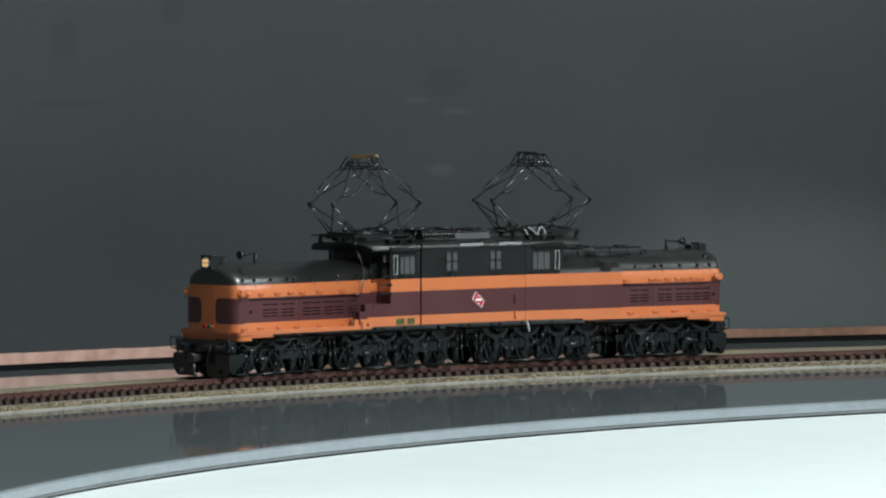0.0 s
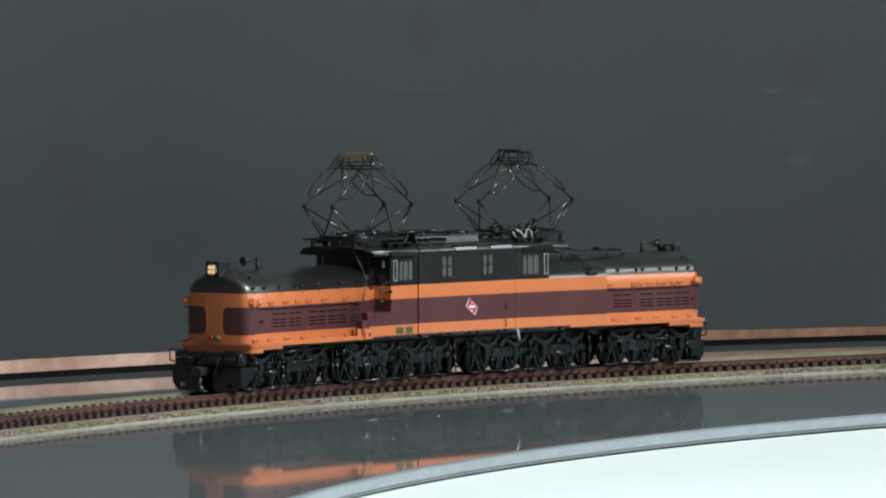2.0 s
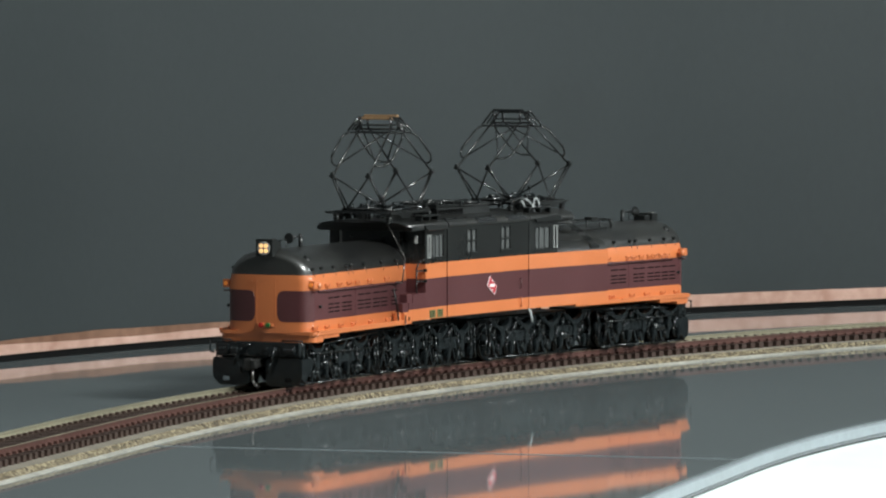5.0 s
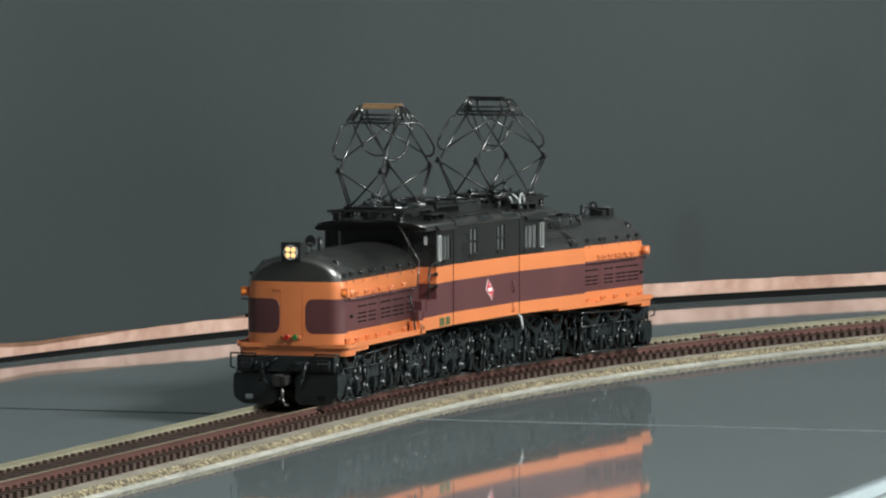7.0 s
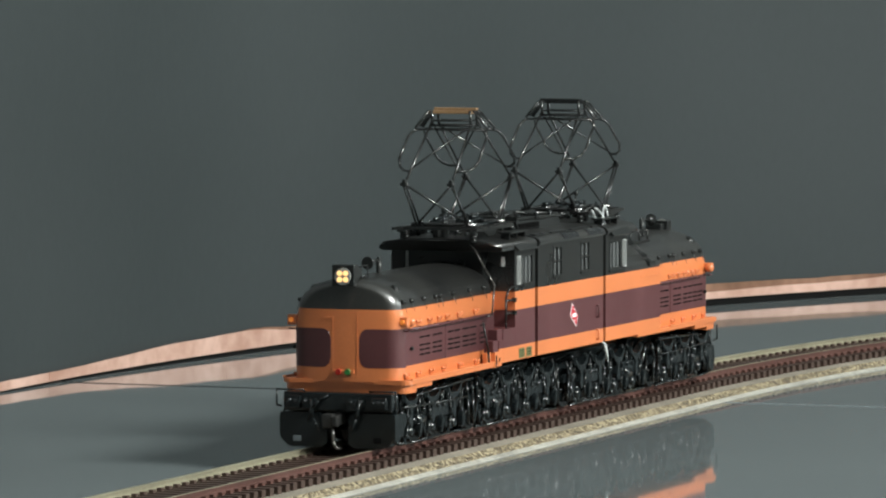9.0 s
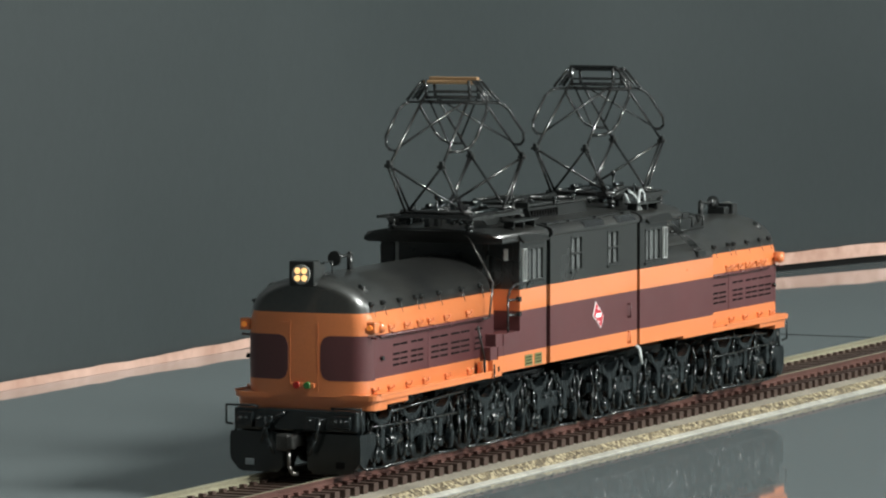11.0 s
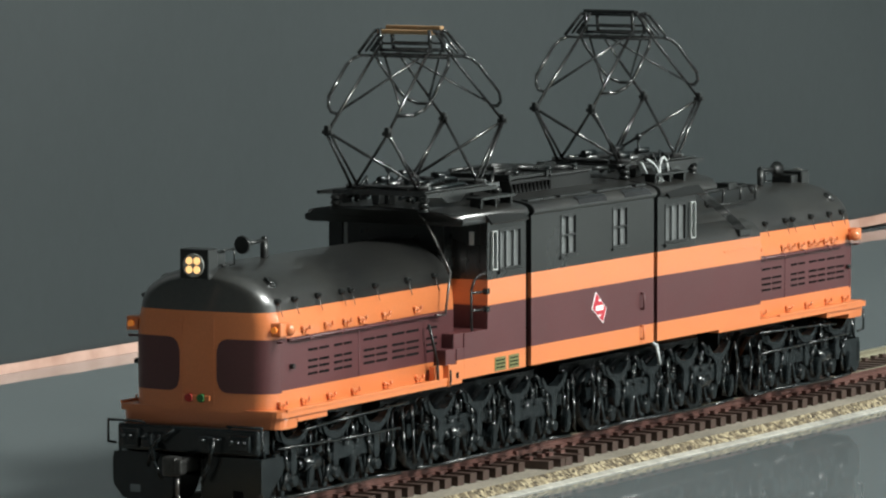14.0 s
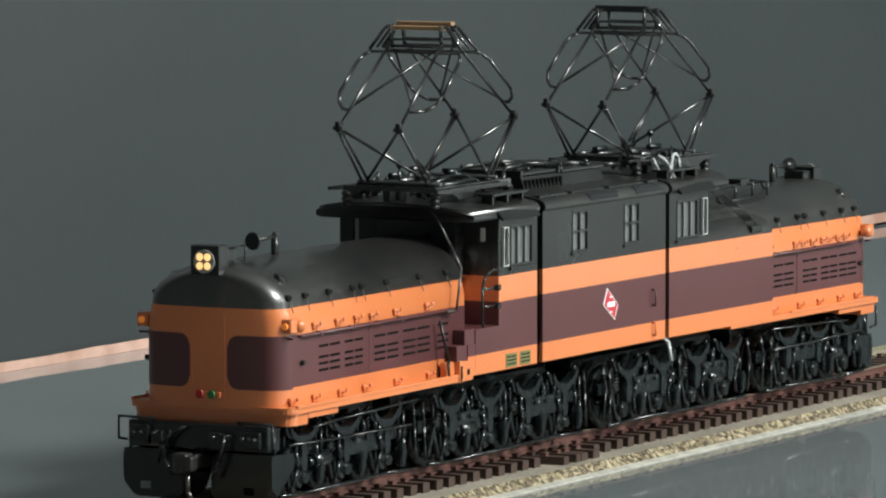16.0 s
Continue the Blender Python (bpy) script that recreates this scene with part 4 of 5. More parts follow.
def roof_gear(root):
    """Running boards, pipes and fittings round the pantograph on a cab roof."""
    for s in (1, -1):
        bm = bmesh.new()
        box(bm, 30.5, 45.0, s * 14.2 - 1.7, s * 14.2 + 1.7, 50.6, 51.0)
        for x in (31.5, 38, 44):
            box(bm, x - 0.25, x + 0.25, s * 14.2 - 1.2, s * 14.2 + 1.2, 48.9, 50.6)
        endpart("running_board", bm, BLACK, root, "black roof running board")
        bm = bmesh.new()
        prism(bm, [(31, 52.6), (60, 52.6), (60, 52.0), (54, 51.6), (51, 50.4), (46, 50.4), (44, 51.8), (31, 51.8)], s * 11.6 - 0.3, s * 11.6 + 0.3)
        endpart("roof_bracket", bm, BLACK, root, "black bracket bar beside the pantograph")
    for k, pts in enumerate(([(30, 4, 51), (33, 4, 53.6), (40, 5, 54.2), (50, 6, 53.2), (58, 5, 51.4)], [(31, -3, 51), (36, -4, 54.6), (46, -2, 54.0), (57, -6, 52.0)], [(34, 8, 51), (38, 8.4, 53.2), (52, 8.8, 53.0), (59, 8.4, 51)])):
        bm = bmesh.new()
        wire(bm, pts, 0.45)
        endpart("roof_pipe", bm, FRAME, root)
    for x, y, r in ((36, 2.5, 0.7), (49, -3.0, 0.6), (52, 4.5, 0.6), (33, -7, 0.7)):
        bm = bmesh.new()
        cyl(bm, (x - 2.4, y, 54.4), (x + 2.4, y, 54.4), r, 10)
        endpart("air_cylinder", bm, FRAME, root)
    rnd = random.Random(11)
    for k in range(12):
        x, y = rnd.uniform(31, 58), rnd.uniform(-9, 9)
        bm = bmesh.new()
        if k % 3 == 0:
            for z in (50.2, 50.9, 51.6):
                cyl(bm, (x, y, z), (x, y, z + 0.6), 0.85, 8, 0.55)
            cyl(bm, (x, y, 50.0), (x, y, 53.4), 0.35, 6)
            endpart("roof_insulator", bm, FRAME, root)
        elif k % 3 == 1:
            box(bm, x - 1.3, x + 1.3, y - 0.8, y + 0.8, 50.0, rnd.uniform(51.4, 53.4), 0.2)
            endpart("junction_box", bm, BLACK, root)
        else:
            wire(bm, [(x - 3, y, 51), (x - 2, y + 0.5, rnd.uniform(53, 54.6)), (x + 2.5, y + rnd.uniform(-2, 2), 53.6), (x + 4, y, 51)], 0.3)
            endpart("roof_cable", bm, FRAME, root)
    bm = bmesh.new()
    cyl(bm, (54, 0.5, 51), (54, 0.5, 56.5), 0.3, 6)
    ball(bm, (54, 0.5, 56.8), 0.8, 8)
    endpart("whistle", bm, FRAME, root)


def middle_section(loco):
    cuts = [(-14.6, -7.8, 37.6, 45.8), (7.8, 14.6, 37.6, 45.8)]
    bm = bmesh.new()
    for y0, y1 in ((16.7, 17.5), (-17.5, -16.7)):
        side_wall(bm, -26.3, 26.9, y0, y1, 17.3, 47.0, cuts)
    box(bm, -26.4, -25.8, -16.7, 16.7, 17.3, 47.0, mi=3)
    box(bm, 25.8, 26.4, -16.7, 16.7, 17.3, 47.0, mi=3)
    root = part("middle_body", bm, PAINTS, loco, "middle body with black, orange and maroon bands")
    for y in (17.5, -17.5):
        for a, b in ((-14.6, -7.8), (7.8, 14.6)):
            window_unit(a, b, 37.6, 45.8, y, root, part)
            bm = bmesh.new()
            lo, hi = sorted((y - 0.1, y + (0.4 if y > 0 else -0.4)))
            box(bm, a - 0.4, b + 0.4, lo, hi, 37.1, 37.6)
            part("window_sill", bm, BLACK, root)
    bm = bmesh.new()
    roof_slab(bm, -26.4, 26.9, 17.8)
    part("middle_roof", bm, HOOD, root, "black arched roof")
    bm = bmesh.new()
    box(bm, -25, 25, -16, 16, 17.5, 21)
    part("middle_floor", bm, INSIDE, root)
    bm = bmesh.new()
    prism(bm, [(-9.5, 49.4), (9.5, 49.4), (8.4, 52.4), (-8.4, 52.4)], -15, 19, axis="x")
    hatch = part("roof_hatch", bm, BLACK, root, "black raised roof hatch")
    for y in (9.4, -9.4):
        for x in steps(3.5, 18, 1.6):
            bm = bmesh.new()
            box(bm, x - 0.3, x + 0.3, min(y, y * 0.92), max(y, y * 0.92), 49.6, 51.8)
            part("grille_bar", bm, INSIDE, root)
    bm = bmesh.new()
    box(bm, -15.6, 2.4, -9.0, 9.0, 52.4, 52.9, 0.3)
    part("hatch_lid", bm, HOOD, root, "smooth black hatch lid")
    for y in (-7.6, -5.1, -2.6, 0.0, 2.6, 5.1, 7.6):
        bm = bmesh.new()
        box(bm, 3.0, 19.4, y - 0.8, y + 0.8, 52.6, 53.3, 0.15)
        part("hatch_slat", bm, BLACK, root, "long black ventilator slat")
    for x, y, r in ((10, 3.5, 0.7), (2, -3, 0.6), (-8, 2, 0.7)):
        bm = bmesh.new()
        cyl(bm, (x - 4, y, 53.6), (x + 4, y + 0.6, 53.6), r, 10)
        part("resistor", bm, BLACK, root)
    for x in (3.4, 19.2):
        bm = bmesh.new()
        box(bm, x - 0.4, x + 0.4, -8.8, 8.8, 52.5, 53.7)
        part("hatch_rib", bm, BLACK, root)
    bm = bmesh.new()
    wire(bm, [(21, 5, 50), (19, 5, 54), (8, 4, 54.3), (-6, 5, 53.6), (-20, 7, 52.6), (-24, 8, 52.4)], 0.5)
    wire(bm, [(20, -5, 50), (18, -5, 54), (2, -5, 54), (-18, -6, 52.8)], 0.45)
    part("bus_bar", bm, BLACK, root, "black bus bars on small insulators")
    for x, y in ((14, 7.2), (0, 7.2), (-11, 7.2), (14, -7.2), (0, -7.2)):
        bm = bmesh.new()
        for z in (52.2, 52.9, 53.6):
            cyl(bm, (x, y, z), (x, y, z + 0.55), 0.8, 8, 0.5)
        part("insulator", bm, FRAME, root)
    # Strip faces are added and tilted to put a glint along the eave.
    for xa, xb in ((-24, -12), (-4, 8)):
        bm = bmesh.new()
        prism(bm, [(17.2, 47.6), (18.3, 47.5), (17.95, 48.5), (17.0, 49.0)], xa, xb, axis="x")
        part("rain_strip", bm, ROOFEDGE, root, "narrow rain strip tilted to glint on the roof edge")
    for s in (1, -1):
        for xa, xb in ((-25.5, -21), (-19, -4), (-2, 12), (14, 25.5)):
            bm = bmesh.new()
            box(bm, xa, xb, s * 15.2 - 0.9, s * 15.2 + 0.9, 49.0, 49.5, 0.1)
            part("roof_step", bm, BLACK, root)
    # emblem: plain diamond with a pale band
    def diamond(k, y0, y1):
        b = bmesh.new()
        prism(b, [(-2 + x * k, 26.2 + z * k) for x, z in ((3.2, 0.1), (1.5, 3.3), (-3.2, -0.4), (-1.7, -3.2))], y0, y1)
        return b
    part("emblem_border", diamond(1.0, 17.5, 17.58), EMBLEM, root, "white diamond border")
    part("emblem", diamond(0.9, 17.55, 17.64), RED, root, "red diamond emblem with white bars")
    for z, h, w in ((26.2, 1.0, 3.2), (27.7, 0.3, 1.1), (24.7, 0.3, 1.1)):
        bm = bmesh.new()
        prism(bm, [(-2 - w / 2, z - h / 2), (-2 + w / 2, z - h / 2), (-2 + w / 2, z + h / 2), (-2 - w / 2, z + h / 2)], 17.6, 17.68)
        part("emblem_bar", bm, EMBLEM, root, "white bar on the emblem")
    for x, z0, z1 in ((-20.6, 24.5, 27.6), (-20.6, 18.4, 21.0)):
        bm = bmesh.new()
        wire(bm, [(x, 17.4, z0), (x, 18.2, z0), (x, 18.2, z1), (x, 17.4, z1)], 0.25)
        part("grab_iron", bm, MAROON if z0 > 21 else ORANGE, root)
    bm = bmesh.new()
    wire(bm, [(-27.2, 16.5, 17.2), (-27.2, 17.8, 16.4), (-27.8, 18.2, 12.6)], 0.4)
    part("hose", bm, EDGEPALE, root, "white hose hanging at the rear joint")
    bm = bmesh.new()
    wire(bm, [(-20.0, 12.2, 53.2), (-24.0, 12.8, 53.4), (-30.2, 13.2, 54.5)], 0.25)
    part("cable", bm, BLACK, root)
    bm = bmesh.new()
    pts = [(-29.6, 12.4, 52.8), (-31.0, 12.9, 51.0), (-33.0, 13.4, 49.4), (-34.6, 13.6, 49.2), (-35.6, 13.6, 50.4), (-36.0, 13.4, 52.0), (-36.8, 13.3, 53.0),
           (-38.0, 13.3, 53.2), (-39.2, 13.4, 52.4), (-39.4, 13.6, 50.8), (-38.8, 13.8, 49.4), (-37.6, 13.9, 48.9), (-36.4, 13.9, 49.5), (-34.4, 13.6, 51.6), (-33.0, 13.2, 52.6), (-31.4, 12.6, 53.2)]
    wire(bm, [(x, y + 0.6, 51.2 + (z - 51.2) * 1.35) for x, y, z in pts], 0.3)
    part("jumper_cable", bm, EDGEPALE, root, "white looped jumper cable on the roof")
    for x in (27.0, -27.0):
        bm = bmesh.new()
        for k in range(3):
            box(bm, x - 0.55 + 0.4 * k - 0.14, x - 0.55 + 0.4 * k + 0.14 , -15.8, 15.8, 18, 46)
        part("gangway", bm, INSIDE, root, "black bellows between the body sections")
    return root


# ---- running gear ----
def wheel_mesh(r):
    def build(bm):
        for s in (1, -1):
            cyl(bm, (0, s * 8.0, 0), (0, s * 10.4, 0), r, 24)
            cyl(bm, (0, s * 7.4, 0), (0, s * 8.0, 0), r + 0.75, 24)
            for k in range(8):
                a = k * math.pi / 4
                cyl(bm, (0, s * 10.6, 0), (math.cos(a) * r * 0.8, s * 10.6, math.sin(a) * r * 0.8), 0.45, 6)
            cyl(bm, (0, s * 10.2, 0), (0, s * 11.6, 0), 1.6, 12)
        cyl(bm, (0, -11, 0), (0, 11, 0), 1.1, 10)
    return mesh_of("wheelset", build, [FRAME])


DRIVER, IDLER = wheel_mesh(6.3), wheel_mesh(5.0)


def journal(bm):
    box(bm, -2.0, 2.0, -0.8, 1.0, -2.2, 2.0, 0.3)
    cyl(bm, (0, 0.8, -0.2), (0, 1.7, -0.2), 1.45, 12, 1.2)
    cyl(bm, (0, 0.8, -1.7), (0, 1.5, -1.7), 1.2, 10)


def saddle(bm):
    """The spring saddle: a sagging yoke with raised horns on a waisted stem."""
    up = [(-6.2, 3.6), (-5.6, 4.0), (-5.0, 3.2), (-3.4, 2.3), (-1.6, 1.8), (0, 1.7)]
    lo = [(-0.9, -4.6), (-1.4, -3.0), (-1.0, -1.0), (-1.5, 0.2), (-3.2, 1.0), (-5.4, 2.0)]
    ring = up + [(-x, z) for x, z in up[-2::-1]] + [(-x, z) for x, z in lo[::-1]] + lo
    prism(bm, ring, -0.9, 0.8)
    prism(bm, [(x * 0.8, z - 0.2) for x, z in ring], 0.8, 1.1)
    for x in (-5.7, 5.7):
        cyl(bm, (x, 0, 3.4), (x, 0, -0.6), 0.32, 6)
        ball(bm, (x, 0, 4.0), 0.55, 8)


def hanger(bm):
    """Two crossed levers on a pin."""
    prism(bm, [(-2.9, -6.2), (-2.1, -6.4), (1.0, 1.2), (0.2, 1.5)], -0.3, 0.3)
    prism(bm, [(2.6, -5.2), (3.2, -4.8), (0.2, 1.8), (-0.6, 1.4)], 0.35, 0.8)
    cyl(bm, (0.1, -0.6, 1.0), (0.1, 1.2, 1.0), 0.7, 8)
    cyl(bm, (-2.4, -0.6, -5.8), (-2.4, 0.8, -5.8), 0.6, 8)


def shoe(bm):
    """A long oval shoe hung at a tilt."""
    ring = [(1.15 * math.cos(a) - 0.35 * math.sin(a), 2.3 * math.sin(a)) for a in [k * math.pi / 7 for k in range(14)]]
    prism(bm, ring, -0.5, 0.6)
    prism(bm, [(x * 0.7, z * 0.75) for x, z in ring], 0.6, 0.85)
    cyl(bm, (0, -0.5, 2.2), (0.3, -0.2, 5.0), 0.4, 6)


def coil(bm):
    """A short stack of spring turns."""
    for k in range(5):
        cyl(bm, (0, 0, -1.6 + 0.72 * k), (0, 0, -1.2 + 0.72 * k), 0.85, 10)
    cyl(bm, (0, 0, -2.2), (0, 0, 2.2), 0.5, 8)


JOURNAL, SADDLE, HANGER, SHOE, COIL = [mesh_of(n, f, [FRAME]) for n, f in (("journal_box", journal), ("spring_saddle", saddle), ("hanger", hanger), ("brake_shoe", shoe))] + [mesh_of("spring", coil, [BLACK])]


def truck(loco, half, axles, outer):
    """A truck, centred on its own origin, x outwards; axles are (x, kind)."""
    bm = bmesh.new()
    box(bm, -half + 2, half - 2, -7, 7, 7.0, 14.5, 0.4)
    for x, k in axles:
        box(bm, x - 2.5, x + 2.5, -12.4, 12.4, 9.0, 11.0, 0.2)
    root = part("truck", bm, FRAME, loco, "gloss black cast truck frame with springs")
    wheels = []
    for x, k in axles:
        w = new("wheelset", DRIVER if k else IDLER)
        w.parent = root
        w.location = V(x, 0, 6.3 if k else 5.0)
        wheels.append((w, 0.0063 if k else 0.0050))
    for s in (1, -1):
        turn = 0 if s > 0 else math.pi
        xs = sorted(x for x, k in axles)
        bm = bmesh.new()
        y = s * 12.9
        lo, hi = sorted((y - 0.5, y + 0.5))
        out = [(-half + 1, 7.4), (-half + 1, 9.6)]
        for x in xs:
            out += [(x - 2.8, 9.6), (x - 2.0, 10.8), (x + 2.0, 10.8), (x + 2.8, 9.6)]
        out += [(half - 1, 9.6), (half - 1, 7.4)]
        for x in xs[::-1]:
            out += [(x + 3.0, 7.4), (x + 2.5, 5.6), (x + 2.2, 2.6), (x + 1.7, 2.6), (x + 1.7, 7.8), (x - 1.7, 7.8), (x - 1.7, 2.6), (x - 2.2, 2.6), (x - 2.5, 5.6), (x - 3.0, 7.4)]
        prism(bm, out, lo, hi)
        part("side_frame", bm, FRAME, root, "gloss black side frame with axle guides")
        for i, x in enumerate(xs):
            shared("journal_box", JOURNAL, root, (x, s * 13.2, 5.2), turn)
            shared("spring_saddle", SADDLE, root, (x, s * 14.6, 10.2), turn)
            shared("brake_shoe", SHOE, root, (x - s * 5.6, s * 15.3, 4.6), turn)
            shared("hanger", HANGER, root, (x + s * 5.2, s * 14.2, 8.0), turn)
            for dx in (-2.9, 2.9):
                shared("spring", COIL, root, (x + dx, s * 13.9, 9.6), turn)
            bm = bmesh.new()
            wire(bm, [(x + 1.8, s * 15.0, 11.8), (x + 3.2, s * 15.7, 9.0), (x + 2.2, s * 15.5, 6.0), (x + 3.6, s * 15.2, 2.8)], 0.4)
            part("brake_lever", bm, FRAME, root)
            bm = bmesh.new()
            cyl(bm, (x - 1.2, s * 13.2, 4.0), (x - 1.2, s * 15.4, 4.0), 1.2, 12, 1.0)
            cyl(bm, (x + 1.3, s * 14.0, 7.2), (x + 1.3, s * 15.6, 7.2), 0.7, 8)
            part("axle_cap", bm, FRAME, root)
            bm = bmesh.new()
            wire(bm, [(x - 7.2, s * 14.9, 12.6), (x - 7.0, s * 15.1, 7.6), (x - 7.6, s * 15.0, 2.2)], 0.3)
            part("sand_pipe", bm, FRAME, root)
        # flat equalizer plates that join the axles in pairs
        for xa, xb in list(zip(xs, xs[1:]))[::2]:
            bm = bmesh.new()
            yb = s * 14.9
            prism(bm, [(xa + 1.6, 6.5), (xb - 1.6, 6.5), (xb - 1.0, 7.4), (xb - 1.4, 9.8), (xb - 4.8, 10.1), (xa + 4.8, 10.1), (xa + 1.4, 9.8), (xa + 1.0, 7.4)], yb - 0.45, yb + 0.45)
            part("equalizer", bm, FRAME, root, "flat black equalizer plate between two axles")
            for x in (xa + 3.4, (xa + xb) / 2, xb - 3.4):
                bm = bmesh.new()
                cyl(bm, (x, s * 15.2, 9.2), (x, s * 15.9, 9.2), 0.5, 8)
                cyl(bm, (x, s * 15.0, 9.8), (x + 0.6, s * 15.0, 12.2), 0.5, 8)
                part("bolt", bm, FRAME, root)
        bm = bmesh.new()
        wire(bm, [(-half + 2, s * 15.0, 1.3), (-half + 12, s * 15.2, 1.6), (half - 11, s * 15.1, 1.2), (half - 2, s * 15.0, 1.5)], 0.35)
        part("brake_rod", bm, FRAME, root)
        for x in (-half + 0.6, half - 0.6):
            bm = bmesh.new()
            wire(bm, [(x, s * 14.6, 13.4), (x + 0.5, s * 15.2, 9.0), (x - 0.4, s * 15.0, 2.4)], 0.3)
            part("end_pipe", bm, FRAME, root)
        bm = bmesh.new()
        cyl(bm, (xs[-1] - 9.6, s * 14.6, 6.8), (xs[-1] - 4.0, s * 14.6, 6.6), 1.5, 12)
        cyl(bm, (xs[-1] - 4.0, s * 14.6, 6.6), (xs[-1] - 2.6, s * 14.6, 6.6), 1.0, 10)
        part("brake_cylinder", bm, FRAME, root)
        if outer:
            bm = bmesh.new()
            wire(bm, [(-half + 4, s * 16.0, 10.0), (half - 26, s * 16.2, 10.2), (half - 4, s * 15.8, 10.6)], 0.26)
            wire(bm, [(-half + 2, s * 16.6, 14.6), (half - 22, s * 16.6, 13.8), (half - 12, s * 16.2, 13.2)], 0.24)
            part("air_pipe", bm, FRAME, root)
    if outer:
        bm = bmesh.new()
        box(bm, half - 3, half + 1.5, -14.8, 14.8, 9.6, 14.4, 0.4)
        part("buffer_beam", bm, FRAME, root, "black buffer beam")
        for y0, y1, z0, z1 in ((-13.5, -9.8, 10.2, 13.6), (-9.2, -6.0, 10.0, 12.4), (3.0, 5.4, 9.8, 13.0), (9.4, 13.6, 10.4, 13.4)):
            bm = bmesh.new()
            box(bm, half + 1.4, half + 2.6, y0, y1, z0, z1, 0.35)
            part("bracket", bm, FRAME, root)
        for y in (-12.6, -11.2, -8.4, 10.2, 11.6, 12.8, 4.2):
            bm = bmesh.new()
            cyl(bm, (half + 2.5, y, 12.2), (half + 3.3, y, 12.2), 0.45, 6)
            ball(bm, (half + 3.3, y, 12.2), 0.45, 6)
            part("bolt", bm, FRAME, root)
        bm = bmesh.new()
        wire(bm, [(half + 2.6, -2.0, 13.8), (half + 3.4, -4.4, 12.4), (half + 3.6, -6.4, 10.4), (half + 3.0, -7.4, 7.0)], 0.35)
        part("air_hose", bm, FRAME, root)
        for s in (1, -1):
            bm = bmesh.new()
            prism(bm, [(s * 3.0, 8.6), (s * 5.0, 9.3), (s * 14.2, 9.3), (s * 15.2, 9.0), (s * 15.7, 8.2), (s * 15.7, 4.0), (s * 15.2, 2.8), (s * 13.6, 0.9), (s * 12.4, 0.5), (s * 4.4, 0.5), (s * 3.0, 1.6)], half + 0.6, half + 1.7, axis="x")
            part("pilot_plate", bm, FRAME, root, "black pilot plate with a cut corner")
            bm = bmesh.new()
            box(bm, half + 1.5, half + 1.76, s * 10.9 - 1.1, s * 10.9 + 1.1, 1.9, 3.3, 0.12)
            part("pilot_hole", bm, EDGE if s < 0 else INSIDE, root)
            bm = bmesh.new()
            prism(bm, [(half - 8, 9.0), (half + 1.5, 9.2), (half + 1.5, 3.0), (half - 0.5, 1.6), (half - 6, 6)], s * 15.2 - 0.4, s * 15.2 + 0.4)
            part("pilot_side", bm, FRAME, root)
            bm = bmesh.new()
            wire(bm, [(half + 1.8, s * 7.2, 12.6), (half + 3.2, s * 6.6, 12.2), (half + 3.6, s * 5.8, 8.0), (half + 3.4, s * 4.2, 4.6)], 0.4)
            part("brake_hose", bm, FRAME, root)
            bm = bmesh.new()
            wire(bm, [(half + 1.4, s * 9, 14.6), (half + 2.4, s * 9, 15.0), (half + 2.4, s * 16.2, 15.0), (half + 2.4, s * 16.2, 11.0), (half + 0.6, s * 15.6, 10.6)], 0.25)
            part("uncoupling_bar", bm, FRAME, root)
        bm = bmesh.new()
        for y in (-5.6, -4.2, -2.8, 5.8, 7.2, 8.6):
            cyl(bm, (half + 1.4, -y, 12.4), (half + 2.4, -y, 12.4), 0.5, 6)
        part("rivets", bm, FRAME, root)
        bm = bmesh.new()
        box(bm, half - 1, half + 4.5, -1.4, 1.4, 6.4, 9.0, 0.3)
        box(bm, half + 4.2, half + 7.0, -2.2, 0.8, 5.8, 9.4, 0.5)
        box(bm, half + 5.2, half + 7.4, 0.7, 2.2, 6.2, 9.0, 0.4)
        part("coupler", bm, DARKMETAL, root, "dull metal knuckle coupler")
        bm = bmesh.new()
        wire(bm, [(half + 5.6, 0.4, 5.8), (half + 5.8, 0.5, 2.4), (half + 5.0, 0.9, 0.8), (half + 3.2, 1.2, 0.4)], 0.42)
        part("trip_pin", bm, STEEL, root)
    return root, wheels


# ---- what moves ----
def way_at(t):
    """Metres along the track at t seconds."""
    n = len(WAY)
    if t <= WAY[0][0]:
        return WAY[0][1]
    for i in range(n - 1):
        if t <= WAY[i + 1][0]:
            break
    def slope(k):
        a, b = WAY[max(0, k - 1)], WAY[min(n - 1, k + 1)]
        return (b[1] - a[1]) / (b[0] - a[0])
    (t0, s0), (t1, s1) = WAY[i], WAY[i + 1]
    h, u = t1 - t0, (t - t0) / (t1 - t0)
    return (s0 * (2 * u ** 3 - 3 * u ** 2 + 1) + slope(i) * h * (u ** 3 - 2 * u ** 2 + u) + s1 * (-2 * u ** 3 + 3 * u ** 2) + slope(i + 1) * h * (u ** 3 - u ** 2))


def chord(s, back, ahead):
    """Pose on the rails of a rigid piece that follows the track at two points; its origin lies at the first."""
    a, b = track_at(s + back)[0], track_at(s + ahead)[0]
    d = b - a
    return Matrix.Translation(a + Vector((0, 0, RAIL))) @ Matrix.Rotation(math.atan2(d.y, d.x), 4, "Z")


def loco_pose(s):
    a, b = track_at(s - 0.027)[0], track_at(s + 0.027)[0]
    d = b - a
    return Matrix.Translation((a + b) / 2 + Vector((0, 0, RAIL))) @ Matrix.Rotation(math.atan2(d.y, d.x), 4, "Z")


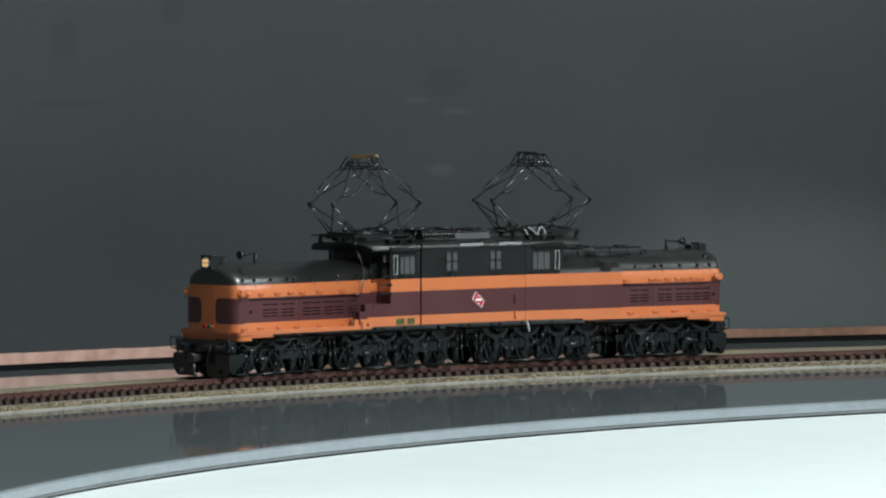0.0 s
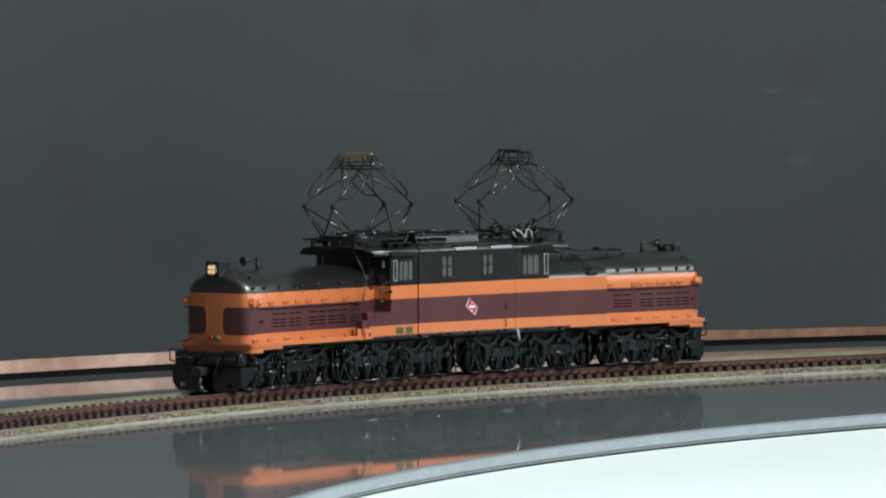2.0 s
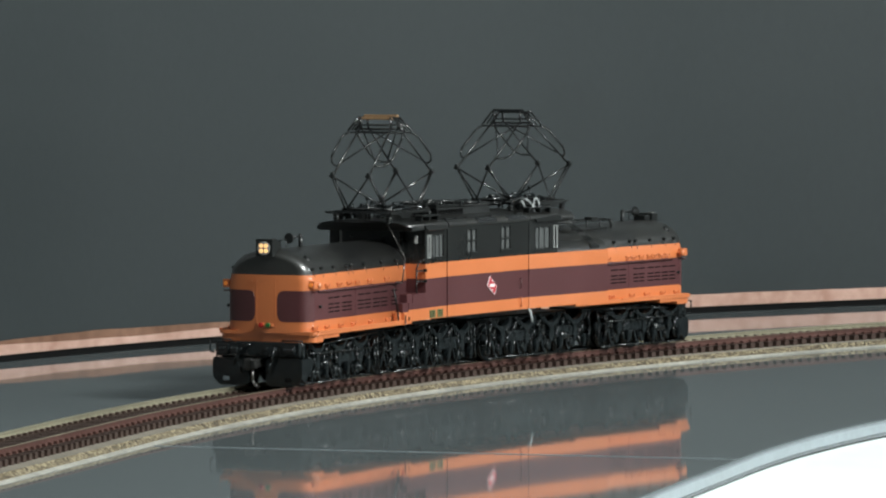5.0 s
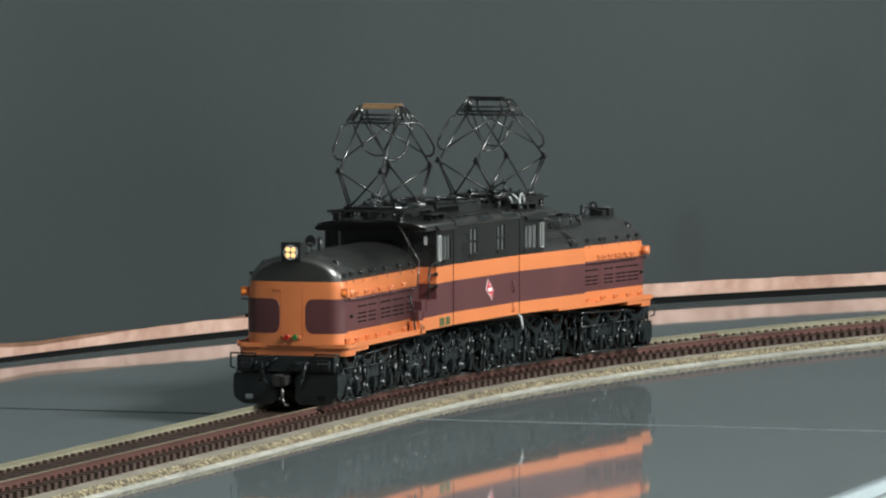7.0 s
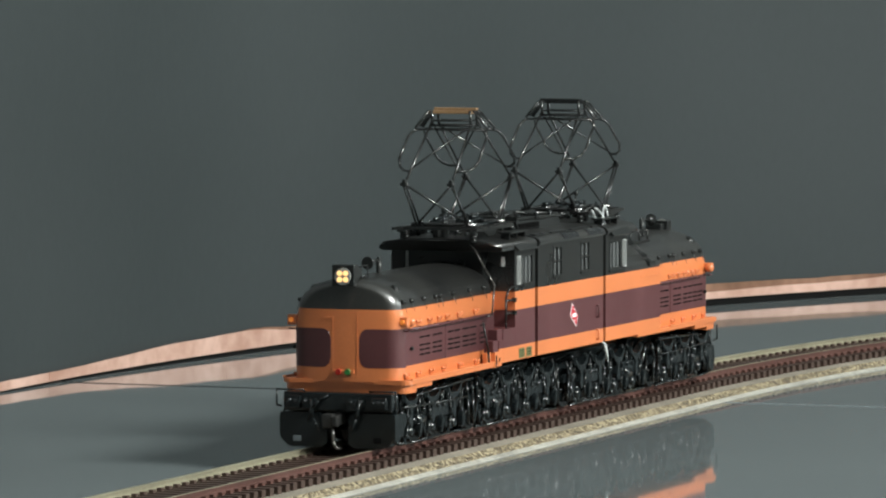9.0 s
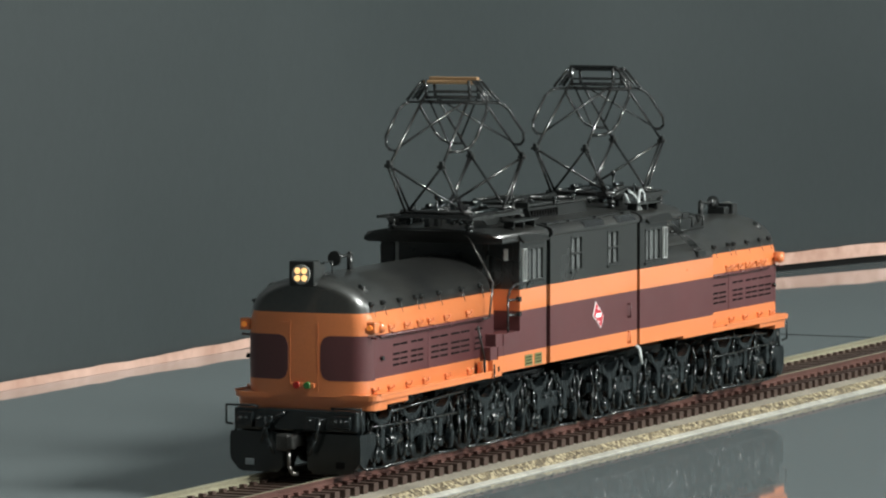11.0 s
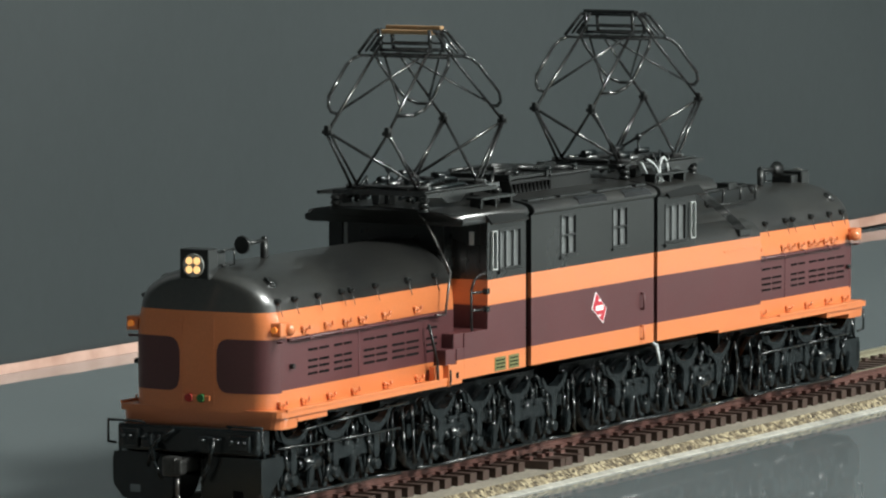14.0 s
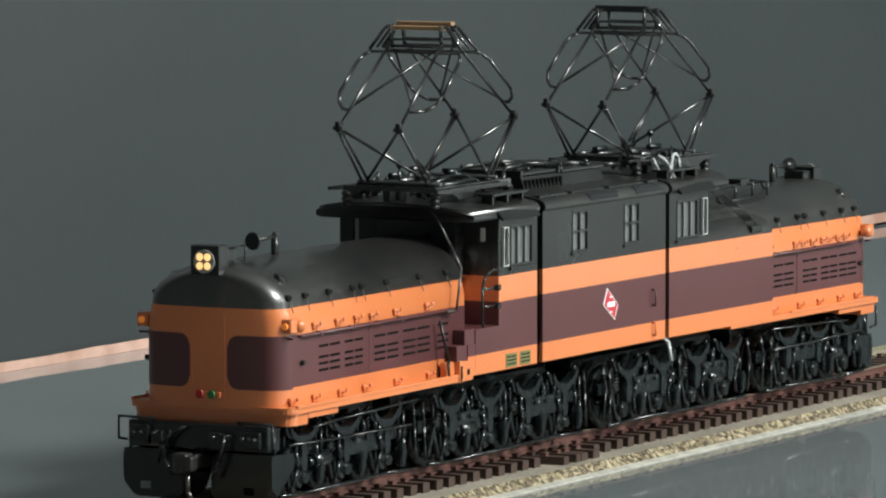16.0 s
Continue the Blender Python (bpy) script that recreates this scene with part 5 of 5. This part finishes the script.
def front_pose(s):
    return chord(s, 0.027, 0.137) @ Matrix.Rotation(radians(0.8), 4, "Z")


# rear section's turn, fitted to the camera's view: metres along the track, degrees
REAR_FIT = [(-0.60, 1.1), (-0.40, 0.9), (-0.127, -0.5), (0.02, -0.25), (0.12, 0.1), (0.40, 0.8), (0.58, 1.1)]


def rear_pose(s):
    turn = REAR_FIT[0][1] if s < REAR_FIT[0][0] else REAR_FIT[-1][1]
    for (a, u), (b, v) in zip(REAR_FIT, REAR_FIT[1:]):
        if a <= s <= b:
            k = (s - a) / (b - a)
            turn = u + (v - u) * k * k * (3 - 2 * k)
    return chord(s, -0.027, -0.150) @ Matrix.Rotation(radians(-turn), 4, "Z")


def truck_pose(s, off):
    """A truck's pose on the rails; off is its place along the locomotive. Rear trucks face backwards."""
    p, a = track_at(s + off)
    return Matrix.Translation(p + Vector((0, 0, RAIL))) @ Matrix.Rotation(a + (math.pi if off < 0 else 0.0), 4, "Z")


build_setting()
build_track()
LOCO = tagged(new("locomotive"), "orange, maroon and black model electric locomotive on the track", "locomotive")
FRONT = end_section(LOCO, "front_body", 29.5, 126.0, 46.7)
roof_gear(FRONT)
REAR = end_section(LOCO, "rear_body", 28.3, 128.2, 45.6)
roof_gear(REAR)
FRONT_PAN = pantograph(LOCO, TAN, "worn tan contact strip", -1.3)
REAR_PAN = pantograph(LOCO, WIRE, "blackened contact strip", 0.9)
middle_section(LOCO)
OUTER = [(16.5, 0), (1.0, 1), (-14.3, 1)]
INNER = [(23.2, 1), (7.8, 1), (-7.7, 1), (-23.2, 1)]
TRUCKS = []
for off, half, axles, outer in ((0.0995, 26.5, OUTER, True), (0.0370, 33.5, INNER, False), (-0.0370, 33.5, INNER, False), (-0.1025, 26.5, OUTER, True)):
    TRUCKS.append((off, *truck(LOCO, half, axles, outer)))
build_ties()


def motions():
    times = [i * 0.25 for i in range(65)]
    walk(LOCO, [(t, loco_pose(way_at(t))) for t in times])
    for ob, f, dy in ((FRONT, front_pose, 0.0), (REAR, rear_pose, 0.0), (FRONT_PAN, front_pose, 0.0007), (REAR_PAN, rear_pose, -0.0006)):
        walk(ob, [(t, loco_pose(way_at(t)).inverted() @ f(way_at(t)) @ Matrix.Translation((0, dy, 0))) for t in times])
    spin = [i / 15 for i in range(218)] + [16.0]
    for off, root, wheels in TRUCKS:
        walk(root, [(t, loco_pose(way_at(t)).inverted() @ truck_pose(way_at(t), off)) for t in times])
        for w, r in wheels:
            at, way = w.location.copy(), 1 if off > 0 else -1
            walk(w, [(t, Matrix.Translation(at) @ Matrix.Rotation(way * (way_at(t) - WAY[0][1]) / r, 4, "Y")) for t in spin])


motions()
